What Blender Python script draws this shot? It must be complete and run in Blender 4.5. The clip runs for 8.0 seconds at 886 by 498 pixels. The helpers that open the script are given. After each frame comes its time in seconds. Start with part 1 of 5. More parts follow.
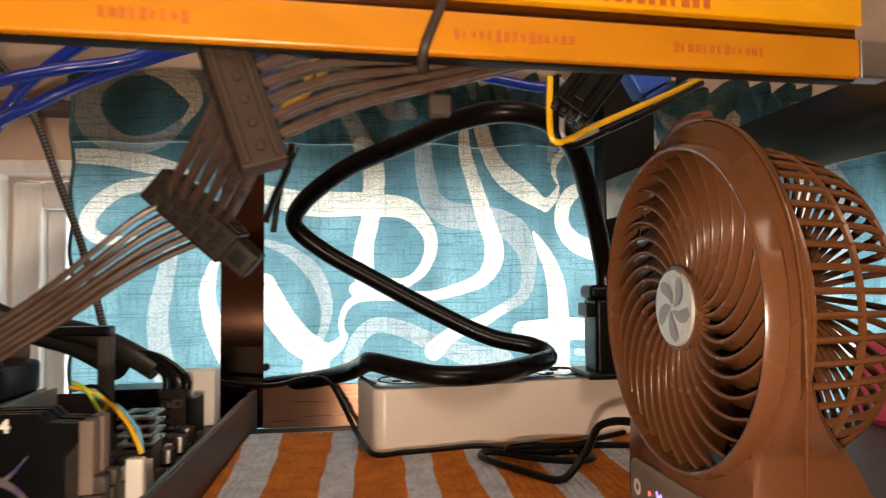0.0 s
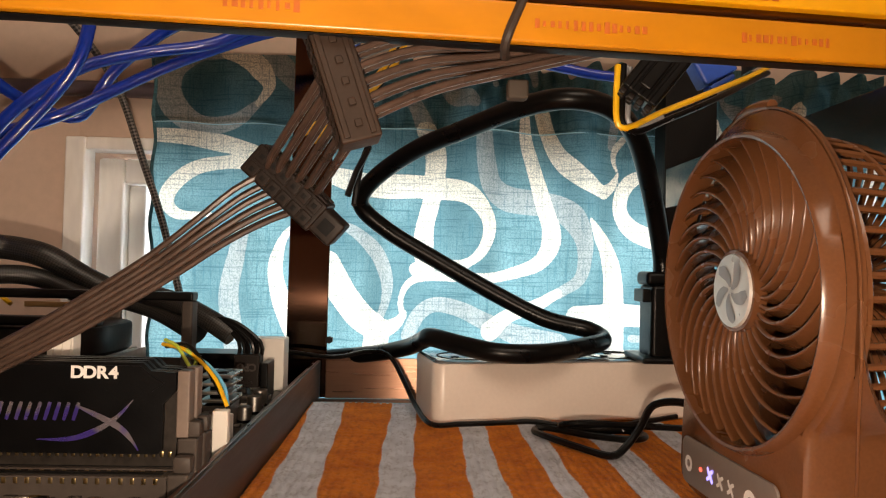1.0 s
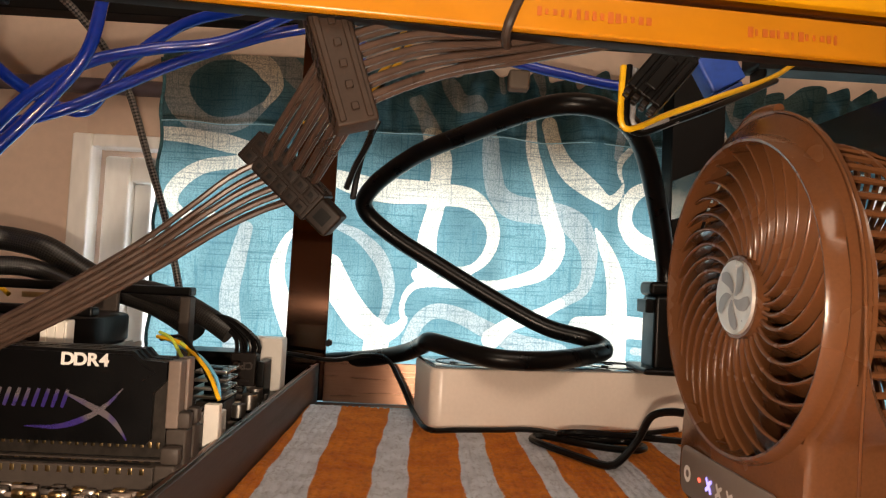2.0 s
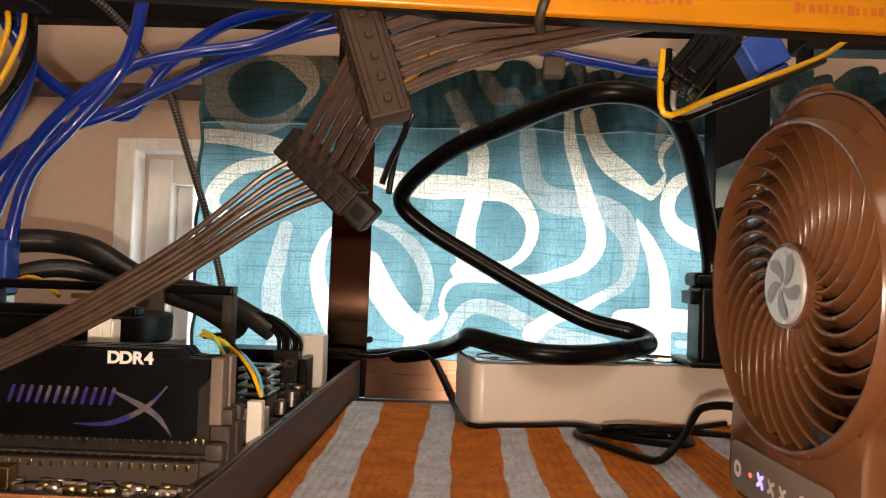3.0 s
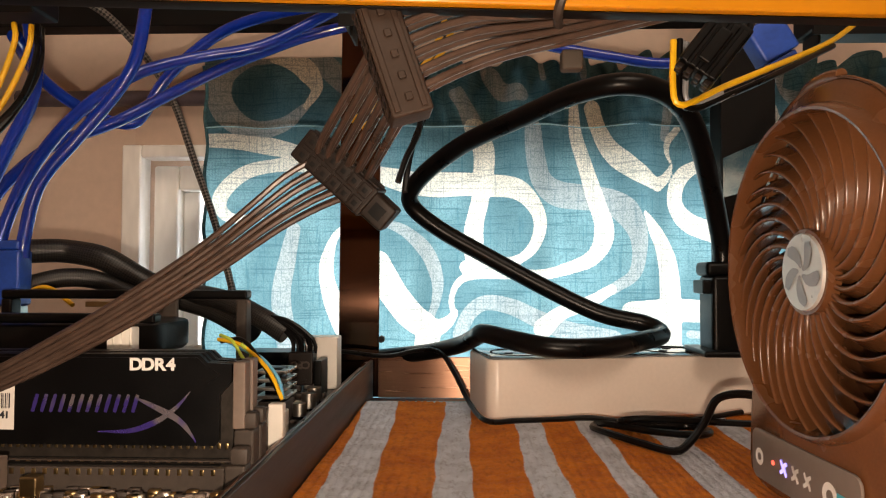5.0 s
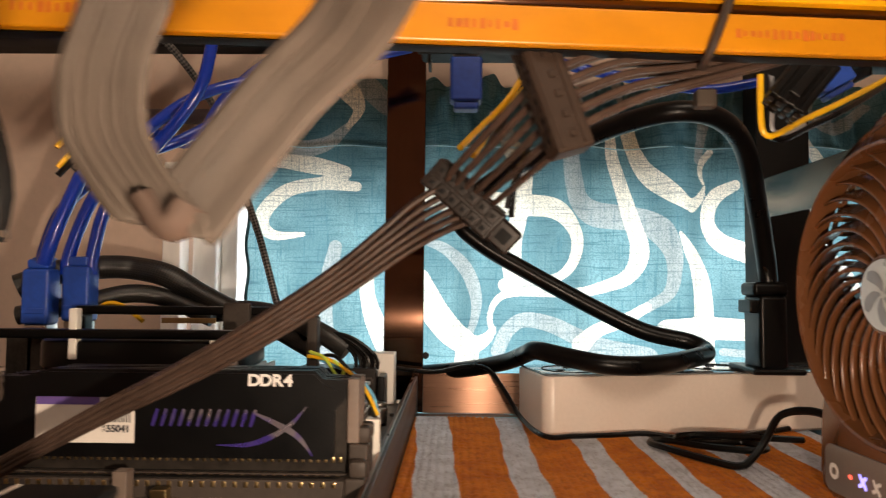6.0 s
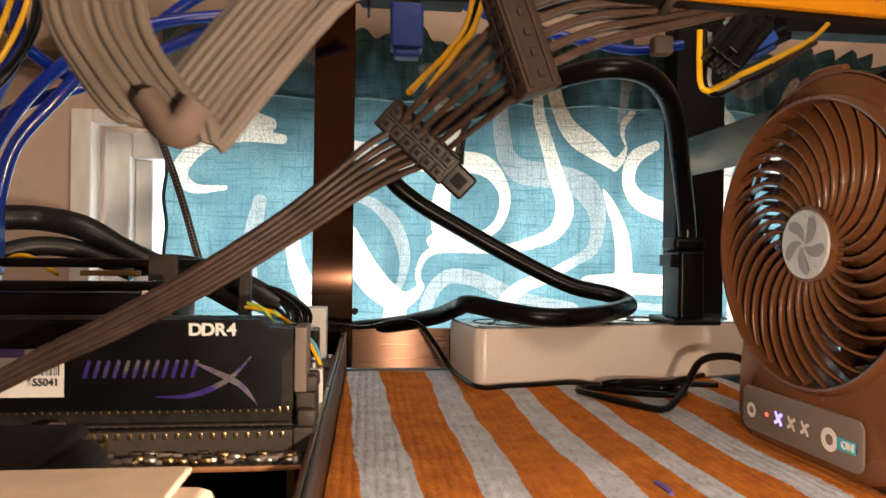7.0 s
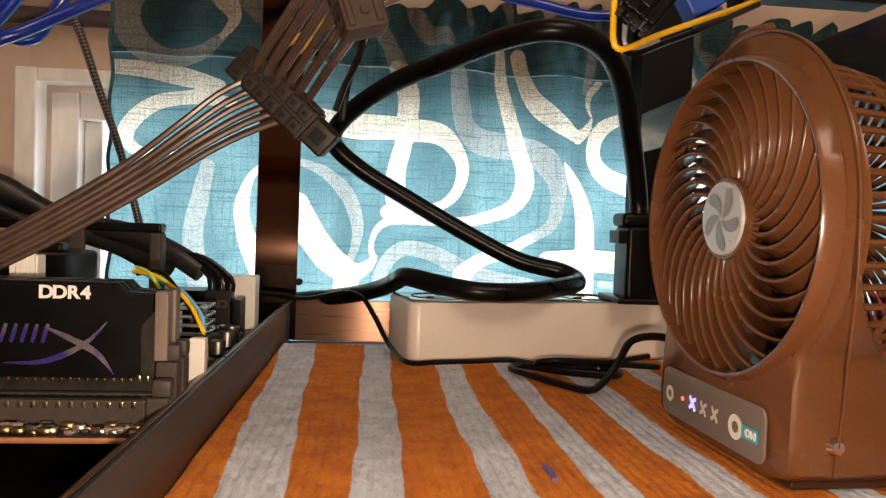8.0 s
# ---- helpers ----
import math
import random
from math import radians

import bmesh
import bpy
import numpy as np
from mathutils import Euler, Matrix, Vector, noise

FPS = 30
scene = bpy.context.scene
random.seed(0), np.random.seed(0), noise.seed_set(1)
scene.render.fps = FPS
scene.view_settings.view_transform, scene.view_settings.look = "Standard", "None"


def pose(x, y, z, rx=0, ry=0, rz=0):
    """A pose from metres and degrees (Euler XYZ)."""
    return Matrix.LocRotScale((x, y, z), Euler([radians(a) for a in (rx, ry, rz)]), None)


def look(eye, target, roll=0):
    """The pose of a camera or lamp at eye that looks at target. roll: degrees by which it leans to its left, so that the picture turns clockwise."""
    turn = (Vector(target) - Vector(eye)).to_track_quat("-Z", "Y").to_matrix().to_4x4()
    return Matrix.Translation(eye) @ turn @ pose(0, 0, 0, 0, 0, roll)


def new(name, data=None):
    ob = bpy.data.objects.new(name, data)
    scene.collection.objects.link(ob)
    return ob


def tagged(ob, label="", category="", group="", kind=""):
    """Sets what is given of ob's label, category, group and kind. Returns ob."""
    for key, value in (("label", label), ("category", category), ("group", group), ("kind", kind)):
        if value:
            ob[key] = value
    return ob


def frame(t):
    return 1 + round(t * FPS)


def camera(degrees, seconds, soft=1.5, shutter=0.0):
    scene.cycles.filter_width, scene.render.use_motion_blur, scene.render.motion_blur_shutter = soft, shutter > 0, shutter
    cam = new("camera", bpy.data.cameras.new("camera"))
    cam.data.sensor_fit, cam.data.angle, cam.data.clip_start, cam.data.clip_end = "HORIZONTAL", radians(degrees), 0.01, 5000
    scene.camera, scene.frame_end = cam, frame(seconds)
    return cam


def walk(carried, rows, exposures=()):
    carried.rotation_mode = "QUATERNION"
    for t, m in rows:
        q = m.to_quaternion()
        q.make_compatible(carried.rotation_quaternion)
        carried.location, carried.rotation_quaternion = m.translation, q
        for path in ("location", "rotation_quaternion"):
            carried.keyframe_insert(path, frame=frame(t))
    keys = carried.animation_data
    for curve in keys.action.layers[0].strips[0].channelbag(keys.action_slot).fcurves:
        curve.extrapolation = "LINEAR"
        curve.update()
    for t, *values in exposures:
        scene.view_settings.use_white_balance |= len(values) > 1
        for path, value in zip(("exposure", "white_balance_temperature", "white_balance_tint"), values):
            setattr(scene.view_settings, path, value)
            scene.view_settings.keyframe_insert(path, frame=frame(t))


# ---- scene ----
cam = camera(64.99, 8.0, soft=1.15, shutter=0.45)
PATH = [
    (0, (0.0277, -0.0076, 0.1073), (0.2435, 1.9791, 0.1887), -0.57),
    (0.5, (0.0165, -0.0303, 0.1113), (0.1454, 1.9646, 0.1737), 0.10),
    (1, (0.0197, -0.0234, 0.1021), (0.0904, 1.9748, 0.1483), 1.33),
    (1.2, (0.0197, -0.0247, 0.1038), (0.1059, 1.9707, 0.2088), 1.37),
    (2.3, (0.0239, -0.0188, 0.0940), (0.0585, 1.9793, 0.1741), 3.41),
    (2.5, (0.0233, -0.0189, 0.0947), (0.0345, 1.9794, 0.1768), 3.02),
    (3, (0.0240, -0.0171, 0.0949), (-0.0390, 1.9807, 0.1645), 1.88),
    (3.5, (0.0232, -0.0191, 0.0942), (-0.0732, 1.9774, 0.1621), 0.82),
    (4, (0.0201, -0.0176, 0.0953), (-0.0956, 1.9786, 0.1417), 0.67),
    (4.5, (0.0187, -0.0185, 0.0952), (-0.0814, 1.9778, 0.1634), 1.09),
    (4.7, (0.0186, -0.0172, 0.0949), (-0.0699, 1.9799, 0.1572), 0.64),
    (5.8, (-0.0091, -0.0242, 0.0944), (-0.0487, 1.9732, 0.1885), 0.19),
    (6, (-0.0270, -0.0308, 0.0967), (-0.0603, 1.9661, 0.2027), 0.48),
    (6.5, (-0.0429, -0.0309, 0.0983), (0.0603, 1.9650, 0.1737), -0.32),
    (6.9, (-0.0418, -0.0319, 0.0958), (0.1376, 1.9600, 0.1078), 0.80),
    (7, (-0.0409, -0.0275, 0.0904), (0.1770, 1.9606, 0.0927), 0.64),
    (7.2, (-0.0060, -0.0289, 0.0935), (0.1590, 1.9636, 0.0408), 0.45),
    (7.5, (0.0107, -0.0214, 0.0868), (0.2129, 1.9674, 0.0268), -0.04),
    (8, (0.0081, -0.0139, 0.0873), (0.2039, 1.9755, 0.0226), 2.03),
]
walk(cam, [(t, look(eye, target, roll)) for t, eye, target, roll in PATH], [(0, 0.6), (1.2, 0.6), (3, 0.65), (6, 0.62), (7, 0.66), (8, 0.62)])

# ---- light ----
world = bpy.data.worlds.new("world")
world.use_nodes = True
scene.world = world
wn = world.node_tree.nodes
sky = wn.new("ShaderNodeTexSky")
sky.sky_type = "NISHITA"
sky.sun_disc = False
sky.sun_elevation, sky.sun_rotation = radians(40), radians(200)
world.node_tree.links.new(sky.outputs[0], wn["Background"].inputs[0])
wn["Background"].inputs[1].default_value = 0.12

# daylight that falls through the window
day = bpy.data.lights.new("window_daylight", "AREA")
day.shape, day.size, day.size_y, day.energy, day.color = "RECTANGLE", 1.3, 0.75, 7.2, (0.91, 0.955, 1.0)
new("window_daylight", day).matrix_world = look((0.08, 0.80, -0.17), (0.08, 0.0, -0.17))

# the phone's torch, beside its lens
torch = bpy.data.lights.new("torch", "POINT")
torch.energy, torch.color, torch.shadow_soft_size = 2.62, (1.0, 0.77, 0.57), 0.005
new("torch", torch).location = (0.014, -0.030, 0.071)

# unseen fill light, added high in the room behind to brighten cloth and wall
room_fill = bpy.data.lights.new("room_fill", "AREA")
room_fill.shape, room_fill.size, room_fill.energy, room_fill.color = "DISK", 1.3, 16.0, (1.0, 0.80, 0.62)
new("room_fill", room_fill).matrix_world = look((0.3, -0.9, 1.65), (0.05, 0.2, 0.1))


# ---- materials ----
def nodes_of(name):
    m = bpy.data.materials.new(name)
    m.use_nodes = True
    return m, m.node_tree.nodes, m.node_tree.links, m.node_tree.nodes["Principled BSDF"]


def plain(name, color, rough=0.5, metal=0.0, vary=0.12, grain=300.0, bump=0.05, coat=0.0, stretch=(1, 1, 1), wear=60.0):
    """A surface with two scales of variation: broad wear and fine grain with relief."""
    m, n, l, b = nodes_of(name)
    tc, mp = n.new("ShaderNodeTexCoord"), n.new("ShaderNodeMapping")
    mp.inputs["Scale"].default_value = stretch
    l.new(tc.outputs["Object"], mp.inputs["Vector"])
    big, fine = n.new("ShaderNodeTexNoise"), n.new("ShaderNodeTexNoise")
    big.inputs["Scale"].default_value, fine.inputs["Scale"].default_value = wear, grain
    big.inputs["Detail"].default_value, fine.inputs["Detail"].default_value = 3, 4
    l.new(mp.outputs[0], big.inputs["Vector"]), l.new(mp.outputs[0], fine.inputs["Vector"])
    add = n.new("ShaderNodeMath")
    add.operation = "ADD"
    l.new(big.outputs["Fac"], add.inputs[0]), l.new(fine.outputs["Fac"], add.inputs[1])
    ramp = n.new("ShaderNodeMapRange")
    ramp.inputs["From Min"].default_value, ramp.inputs["From Max"].default_value = 0.6, 1.4
    ramp.inputs["To Min"].default_value, ramp.inputs["To Max"].default_value = 1 - vary, 1 + vary
    l.new(add.outputs[0], ramp.inputs["Value"])
    mul = n.new("ShaderNodeMix")
    mul.data_type, mul.blend_type = "RGBA", "MULTIPLY"
    mul.inputs["Factor"].default_value = 1.0
    mul.inputs[6].default_value = (*color, 1)
    l.new(ramp.outputs[0], mul.inputs[7])
    l.new(mul.outputs[2], b.inputs["Base Color"])
    rr = n.new("ShaderNodeMapRange")
    rr.inputs["To Min"].default_value, rr.inputs["To Max"].default_value = max(0.03, rough - 0.1), min(1, rough + 0.1)
    l.new(big.outputs["Fac"], rr.inputs["Value"]), l.new(rr.outputs[0], b.inputs["Roughness"])
    b.inputs["Metallic"].default_value = metal
    b.inputs["Coat Weight"].default_value = coat
    if max(color) < 0.05:
        b.inputs["Specular IOR Level"].default_value = 0.2
    if bump:
        bp = n.new("ShaderNodeBump")
        bp.inputs["Strength"].default_value, bp.inputs["Distance"].default_value = bump, 0.0006
        l.new(fine.outputs["Fac"], bp.inputs["Height"]), l.new(bp.outputs[0], b.inputs["Normal"])
    return m


def brushed(m, turn, by_uv=False):
    """Long brush marks: the highlight runs across them."""
    n, l = m.node_tree.nodes, m.node_tree.links
    tn = n.new("ShaderNodeTangent")
    tn.direction_type = "UV_MAP" if by_uv else "RADIAL"
    tn.axis = "Z"
    b = n["Principled BSDF"]
    b.inputs["Anisotropic"].default_value, b.inputs["Anisotropic Rotation"].default_value = 1.0, turn
    l.new(tn.outputs[0], b.inputs["Tangent"])
    return m


M_STEEL = plain("brushed_brown_steel", (0.110, 0.057, 0.037), 0.08, 1.0, 0.07, 90, 0.0, stretch=(24, 24, 0.4), wear=25)
M_STEEL_H = plain("brushed_brown_steel_along", (0.21, 0.118, 0.080), 0.30, 1.0, 0.10, 90, 0.03, stretch=(1, 1, 30), wear=20)
brushed(M_STEEL, 0.0, True), brushed(M_STEEL_H, 0.25)
steel = M_STEEL.node_tree.nodes["Principled BSDF"].inputs["Roughness"]
M_STEEL.node_tree.links.remove(steel.links[0])
steel.default_value = 0.105
M_TRAY = plain("dark_tray_steel", (0.068, 0.054, 0.047), 0.42, 0.7, 0.2, 160, 0.12, stretch=(2, 0.5, 6), wear=30)
M_RAILSTEEL = plain("smooth_dark_steel", (0.20, 0.17, 0.145), 0.22, 1.0, 0.12, 160, 0.05, stretch=(2, 0.4, 8), wear=30)
M_BLACKSTEEL = plain("black_painted_steel", (0.0030, 0.0025, 0.0025), 0.5, 0.0, 0.25, 300, 0.1)
M_BLACK = plain("black_plastic", (0.0022, 0.0020, 0.0020), 0.34, 0.0, 0.25, 500, 0.08)
M_RUBBER = plain("black_cable_jacket", (0.0030, 0.0027, 0.0027), 0.30, 0.0, 0.3, 300, 0.04, coat=0.0)
M_COUPLER = plain("brown_nylon", (0.022, 0.0135, 0.0095), 0.45, 0.0, 0.25, 700, 0.15)
M_CONN = plain("brown_black_nylon", (0.0095, 0.0062, 0.0048), 0.42, 0.0, 0.25, 700, 0.15)
M_HOLE = plain("connector_hole", (0.0015, 0.0015, 0.0015), 0.7, 0.0, 0.1, 300, 0.0)
M_WIRE = plain("grey_brown_wire", (0.046, 0.029, 0.022), 0.30, 0.0, 0.35, 260, 0.05, coat=0.06)
M_WIREPALE = plain("pale_brown_wire", (0.038, 0.029, 0.0225), 0.7, 0.0, 0.25, 150, 0.1)
M_YELLOWWIRE = plain("yellow_wire", (0.78, 0.44, 0.008), 0.38, 0.0, 0.15, 300, 0.05)
M_GREYWIRE = plain("grey_wire", (0.22, 0.22, 0.23), 0.4, 0.0, 0.15, 300, 0.05)
M_GREENWIRE = plain("green_wire", (0.45, 0.55, 0.06), 0.4, 0.0, 0.15, 300, 0.05)
M_BLUEWIRE = plain("light_blue_wire", (0.12, 0.38, 0.62), 0.4, 0.0, 0.15, 300, 0.05)
M_BLUE = plain("blue_usb_jacket", (0.006, 0.034, 0.36), 0.16, 0.0, 0.18, 260, 0.06, coat=0.3)
M_BLUEPLUG = plain("blue_plug_plastic", (0.02, 0.075, 0.42), 0.4, 0.0, 0.2, 300, 0.1)
M_WHITE = plain("white_plastic", (0.74, 0.70, 0.64), 0.38, 0.0, 0.05, 220, 0.04)
M_STRIP = plain("off_white_strip_plastic", (0.70, 0.605, 0.53), 0.30, 0.0, 0.05, 400, 0.06, wear=25)
M_STRIPTOP = plain("glossy_grey_top", (0.16, 0.165, 0.17), 0.13, 0.0, 0.08, 400, 0.02, coat=0.5)
M_WOODWHITE = plain("white_window_paint", (0.93, 0.91, 0.87), 0.45, 0.0, 0.08, 120, 0.12, stretch=(1, 1, 0.25))
M_WALL = plain("painted_plaster", (0.65, 0.49, 0.388), 0.85, 0.0, 0.07, 120, 0.2, wear=8)
M_FAN = plain("brown_fan_plastic", (0.128, 0.050, 0.019), 0.26, 0.0, 0.12, 900, 0.05, coat=0.12, wear=30)
M_FANDARK = plain("dark_brown_fan_plastic", (0.045, 0.018, 0.009), 0.4, 0.0, 0.12, 700, 0.08)
M_PANEL = plain("grey_panel_film", (0.17, 0.135, 0.115), 0.42, 0.0, 0.06, 500, 0.05)
M_PRINTWHITE = plain("white_print", (0.80, 0.77, 0.74), 0.5, 0.0, 0.05, 500, 0.0)
M_PRINTCYAN = plain("cyan_print", (0.06, 0.42, 0.55), 0.5, 0.0, 0.05, 500, 0.0)
M_BADGE = plain("silver_badge", (0.62, 0.60, 0.57), 0.3, 0.35, 0.06, 300, 0.04)
M_BADGEDARK = plain("badge_grey_print", (0.30, 0.29, 0.29), 0.35, 0.3, 0.06, 300, 0.0)
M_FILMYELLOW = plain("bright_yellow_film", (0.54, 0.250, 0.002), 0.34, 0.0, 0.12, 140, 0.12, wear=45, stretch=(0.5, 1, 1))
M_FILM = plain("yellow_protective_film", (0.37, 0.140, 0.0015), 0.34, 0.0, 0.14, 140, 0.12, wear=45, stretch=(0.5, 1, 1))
M_FILMPRINT = plain("orange_film_print", (0.33, 0.075, 0.003), 0.5, 0.0, 0.2, 200, 0.0)
M_ALU = plain("bare_aluminium", (0.55, 0.53, 0.5), 0.35, 1.0, 0.1, 200, 0.1)
M_CHROME = plain("chrome", (0.75, 0.72, 0.7), 0.15, 1.0, 0.05, 200, 0.0)
M_TIE = plain("black_cable_tie", (0.03, 0.022, 0.018), 0.4, 0.0, 0.15, 400, 0.1)
M_RAM = plain("black_anodised_spreader", (0.0016, 0.0015, 0.0018), 0.36, 0.0, 0.2, 900, 0.08)
M_RAM.node_tree.nodes["Principled BSDF"].inputs["Specular IOR Level"].default_value = 0.32
M_LOGO = plain("violet_silver_print", (0.20, 0.15, 0.42), 0.28, 0.75, 0.3, 120, 0.0, wear=120)
logo_nodes = M_LOGO.node_tree.nodes
patch = logo_nodes.new("ShaderNodeTexNoise")
patch.inputs["Scale"].default_value, patch.inputs["Detail"].default_value = 95.0, 1
sheen = logo_nodes.new("ShaderNodeValToRGB")
sheen.color_ramp.elements[0].position, sheen.color_ramp.elements[0].color = 0.42, (0.13, 0.085, 0.52, 1)
sheen.color_ramp.elements[1].position, sheen.color_ramp.elements[1].color = 0.58, (0.36, 0.31, 0.36, 1)
tint = logo_nodes.new("ShaderNodeTexCoord")
M_LOGO.node_tree.links.new(tint.outputs["Object"], patch.inputs["Vector"])
M_LOGO.node_tree.links.new(patch.outputs["Fac"], sheen.inputs["Fac"])
M_LOGO.node_tree.links.new(sheen.outputs["Color"], logo_nodes["Principled BSDF"].inputs["Base Color"])
M_GOLD = plain("gold_contact", (0.45, 0.33, 0.16), 0.3, 1.0, 0.1, 300, 0.0)
M_SLOT = plain("grey_slot_plastic", (0.048, 0.038, 0.032), 0.5, 0.0, 0.2, 500, 0.1)
M_LATCH = plain("pale_brown_latch", (0.15, 0.112, 0.09), 0.5, 0.0, 0.15, 400, 0.08)
M_EDGE = plain("board_edge_resin", (0.30, 0.12, 0.045), 0.6, 0.0, 0.25, 300, 0.1)
M_PCB = plain("black_circuit_board", (0.022, 0.018, 0.015), 0.40, 0.0, 0.5, 500, 0.15, wear=200)
M_TIN = plain("tinned_metal", (0.62, 0.58, 0.53), 0.3, 1.0, 0.15, 300, 0.1)
M_LABEL = plain("white_paper_label", (0.72, 0.67, 0.62), 0.6, 0.0, 0.06, 300, 0.05)
M_INK = plain("black_ink", (0.03, 0.03, 0.035), 0.6, 0.0, 0.1, 300, 0.0)
M_VIOLET = plain("violet_ink", (0.13, 0.08, 0.30), 0.5, 0.0, 0.1, 300, 0.0)
M_TABLE = plain("dark_table_wood", (0.055, 0.03, 0.02), 0.6, 0.0, 0.3, 120, 0.15, stretch=(0.3, 3, 3), wear=10)
M_FLOOR = plain("floor_tile", (0.35, 0.30, 0.26), 0.5, 0.0, 0.15, 60, 0.1, wear=4)
M_CEIL = plain("ceiling_paint", (0.7, 0.68, 0.64), 0.9, 0.0, 0.05, 60, 0.1, wear=4)
M_HEM = plain("light_blue_hem", (0.30, 0.52, 0.62), 0.9, 0.0, 0.15, 700, 0.3)
M_SIDEHEM = plain("dark_teal_hem", (0.035, 0.10, 0.12), 0.95, 0.0, 0.7, 500, 0.4, wear=160)
M_ROD = plain("mauve_rod", (0.11, 0.085, 0.10), 0.5, 0.0, 0.15, 200, 0.05)


def glow(name, color, strength):
    m = bpy.data.materials.new(name)
    m.use_nodes = True
    n, l = m.node_tree.nodes, m.node_tree.links
    n.remove(n["Principled BSDF"])
    e = n.new("ShaderNodeEmission")
    e.inputs[0].default_value, e.inputs[1].default_value = (*color, 1), strength
    l.new(e.outputs[0], n["Material Output"].inputs[0])
    return m


M_SKY = glow("hazy_sky", (0.95, 0.975, 1.0), 1.35)
M_LEDRED = glow("red_led", (1.0, 0.10, 0.06), 1.6)
M_LEDBLUE = glow("blue_led", (0.35, 0.28, 1.0), 1.6)


def math_node(n, op, a=None, b=None):
    k = n.new("ShaderNodeMath")
    k.operation = op
    for i, v in enumerate((a, b)):
        if isinstance(v, (int, float)):
            k.inputs[i].default_value = v
        elif v is not None:
            k.id_data.links.new(v, k.inputs[i])
    return k.outputs[0]


def mix_color(n, fac, a, b, blend="MIX"):
    k = n.new("ShaderNodeMix")
    k.data_type, k.blend_type = "RGBA", blend
    for sock, v in ((0, fac), (6, a), (7, b)):
        if isinstance(v, tuple):
            k.inputs[sock].default_value = (*v, 1)
        elif isinstance(v, (int, float)):
            k.inputs[sock].default_value = v
        else:
            k.id_data.links.new(v, k.inputs[sock])
    return k.outputs[2]


def step(n, value, low, high):
    k = n.new("ShaderNodeMapRange")
    k.interpolation_type = "SMOOTHSTEP"
    k.inputs["From Min"].default_value, k.inputs["From Max"].default_value = low, high
    k.id_data.links.new(value, k.inputs["Value"])
    return k.outputs[0]


def curtain_material():
    """Thin teal cotton with a pale print, slub threads and light that comes through."""
    m, n, l, b = nodes_of("printed_teal_cotton")
    n.remove(b)
    pale, grey = n.new("ShaderNodeAttribute"), n.new("ShaderNodeAttribute")
    pale.attribute_name, grey.attribute_name = "print_pale", "print_grey"
    tc, mp, mv = n.new("ShaderNodeTexCoord"), n.new("ShaderNodeMapping"), n.new("ShaderNodeMapping")
    mp.inputs["Scale"].default_value, mv.inputs["Scale"].default_value = (26, 1, 820), (900, 1, 40)
    l.new(tc.outputs["Object"], mp.inputs["Vector"]), l.new(tc.outputs["Object"], mv.inputs["Vector"])
    slub, warp, blot, weave = (n.new("ShaderNodeTexNoise") for _ in range(4))
    l.new(mp.outputs[0], slub.inputs["Vector"]), l.new(mv.outputs[0], warp.inputs["Vector"])
    l.new(tc.outputs["Object"], blot.inputs["Vector"]), l.new(tc.outputs["Object"], weave.inputs["Vector"])
    for k, s in ((slub, 1.0), (warp, 1.0), (blot, 18.0), (weave, 750.0)):
        k.inputs["Scale"].default_value, k.inputs["Detail"].default_value = s, 2
    teal = mix_color(n, step(n, blot.outputs["Fac"], 0.35, 0.68), (0.122, 0.235, 0.260), (0.19, 0.34, 0.365))
    col = mix_color(n, step(n, grey.outputs["Fac"], -0.4, 0.4), teal, (0.345, 0.395, 0.39))
    col = mix_color(n, step(n, pale.outputs["Fac"], -0.4, 0.4), col, (0.82, 0.775, 0.64))
    # the dye shows deeper on the face than in the light that comes through
    face = mix_color(n, step(n, blot.outputs["Fac"], 0.35, 0.68), (0.014, 0.046, 0.066), (0.032, 0.088, 0.115))
    face = mix_color(n, step(n, grey.outputs["Fac"], -0.4, 0.4), face, (0.34, 0.315, 0.275))
    face = mix_color(n, step(n, pale.outputs["Fac"], -0.4, 0.4), face, (0.80, 0.69, 0.53))
    face = mix_color(n, math_node(n, "MULTIPLY", step(n, weave.outputs["Fac"], 0.40, 0.64), 0.42), face, (0.03, 0.06, 0.07))
    dark = step(n, slub.outputs["Fac"], 0.575, 0.65)
    dark = math_node(n, "MULTIPLY", dark, 0.55)
    col = mix_color(n, dark, col, (0.03, 0.10, 0.13))
    col = mix_color(n, math_node(n, "MULTIPLY", step(n, warp.outputs["Fac"], 0.55, 0.68), 0.5), col, (0.04, 0.14, 0.18))
    col = mix_color(n, math_node(n, "MULTIPLY", step(n, weave.outputs["Fac"], 0.40, 0.64), 0.42), col, (0.05, 0.12, 0.14))
    d, t, mx = n.new("ShaderNodeBsdfDiffuse"), n.new("ShaderNodeBsdfTranslucent"), n.new("ShaderNodeMixShader")
    bp = n.new("ShaderNodeBump")
    bp.inputs["Strength"].default_value, bp.inputs["Distance"].default_value = 0.3, 0.0004
    l.new(slub.outputs["Fac"], bp.inputs["Height"]), l.new(bp.outputs[0], d.inputs["Normal"])
    l.new(face, d.inputs["Color"]), l.new(col, t.inputs["Color"])
    mx.inputs[0].default_value = 0.72
    l.new(d.outputs[0], mx.inputs[1]), l.new(t.outputs[0], mx.inputs[2])
    l.new(mx.outputs[0], n["Material Output"].inputs[0])
    return m


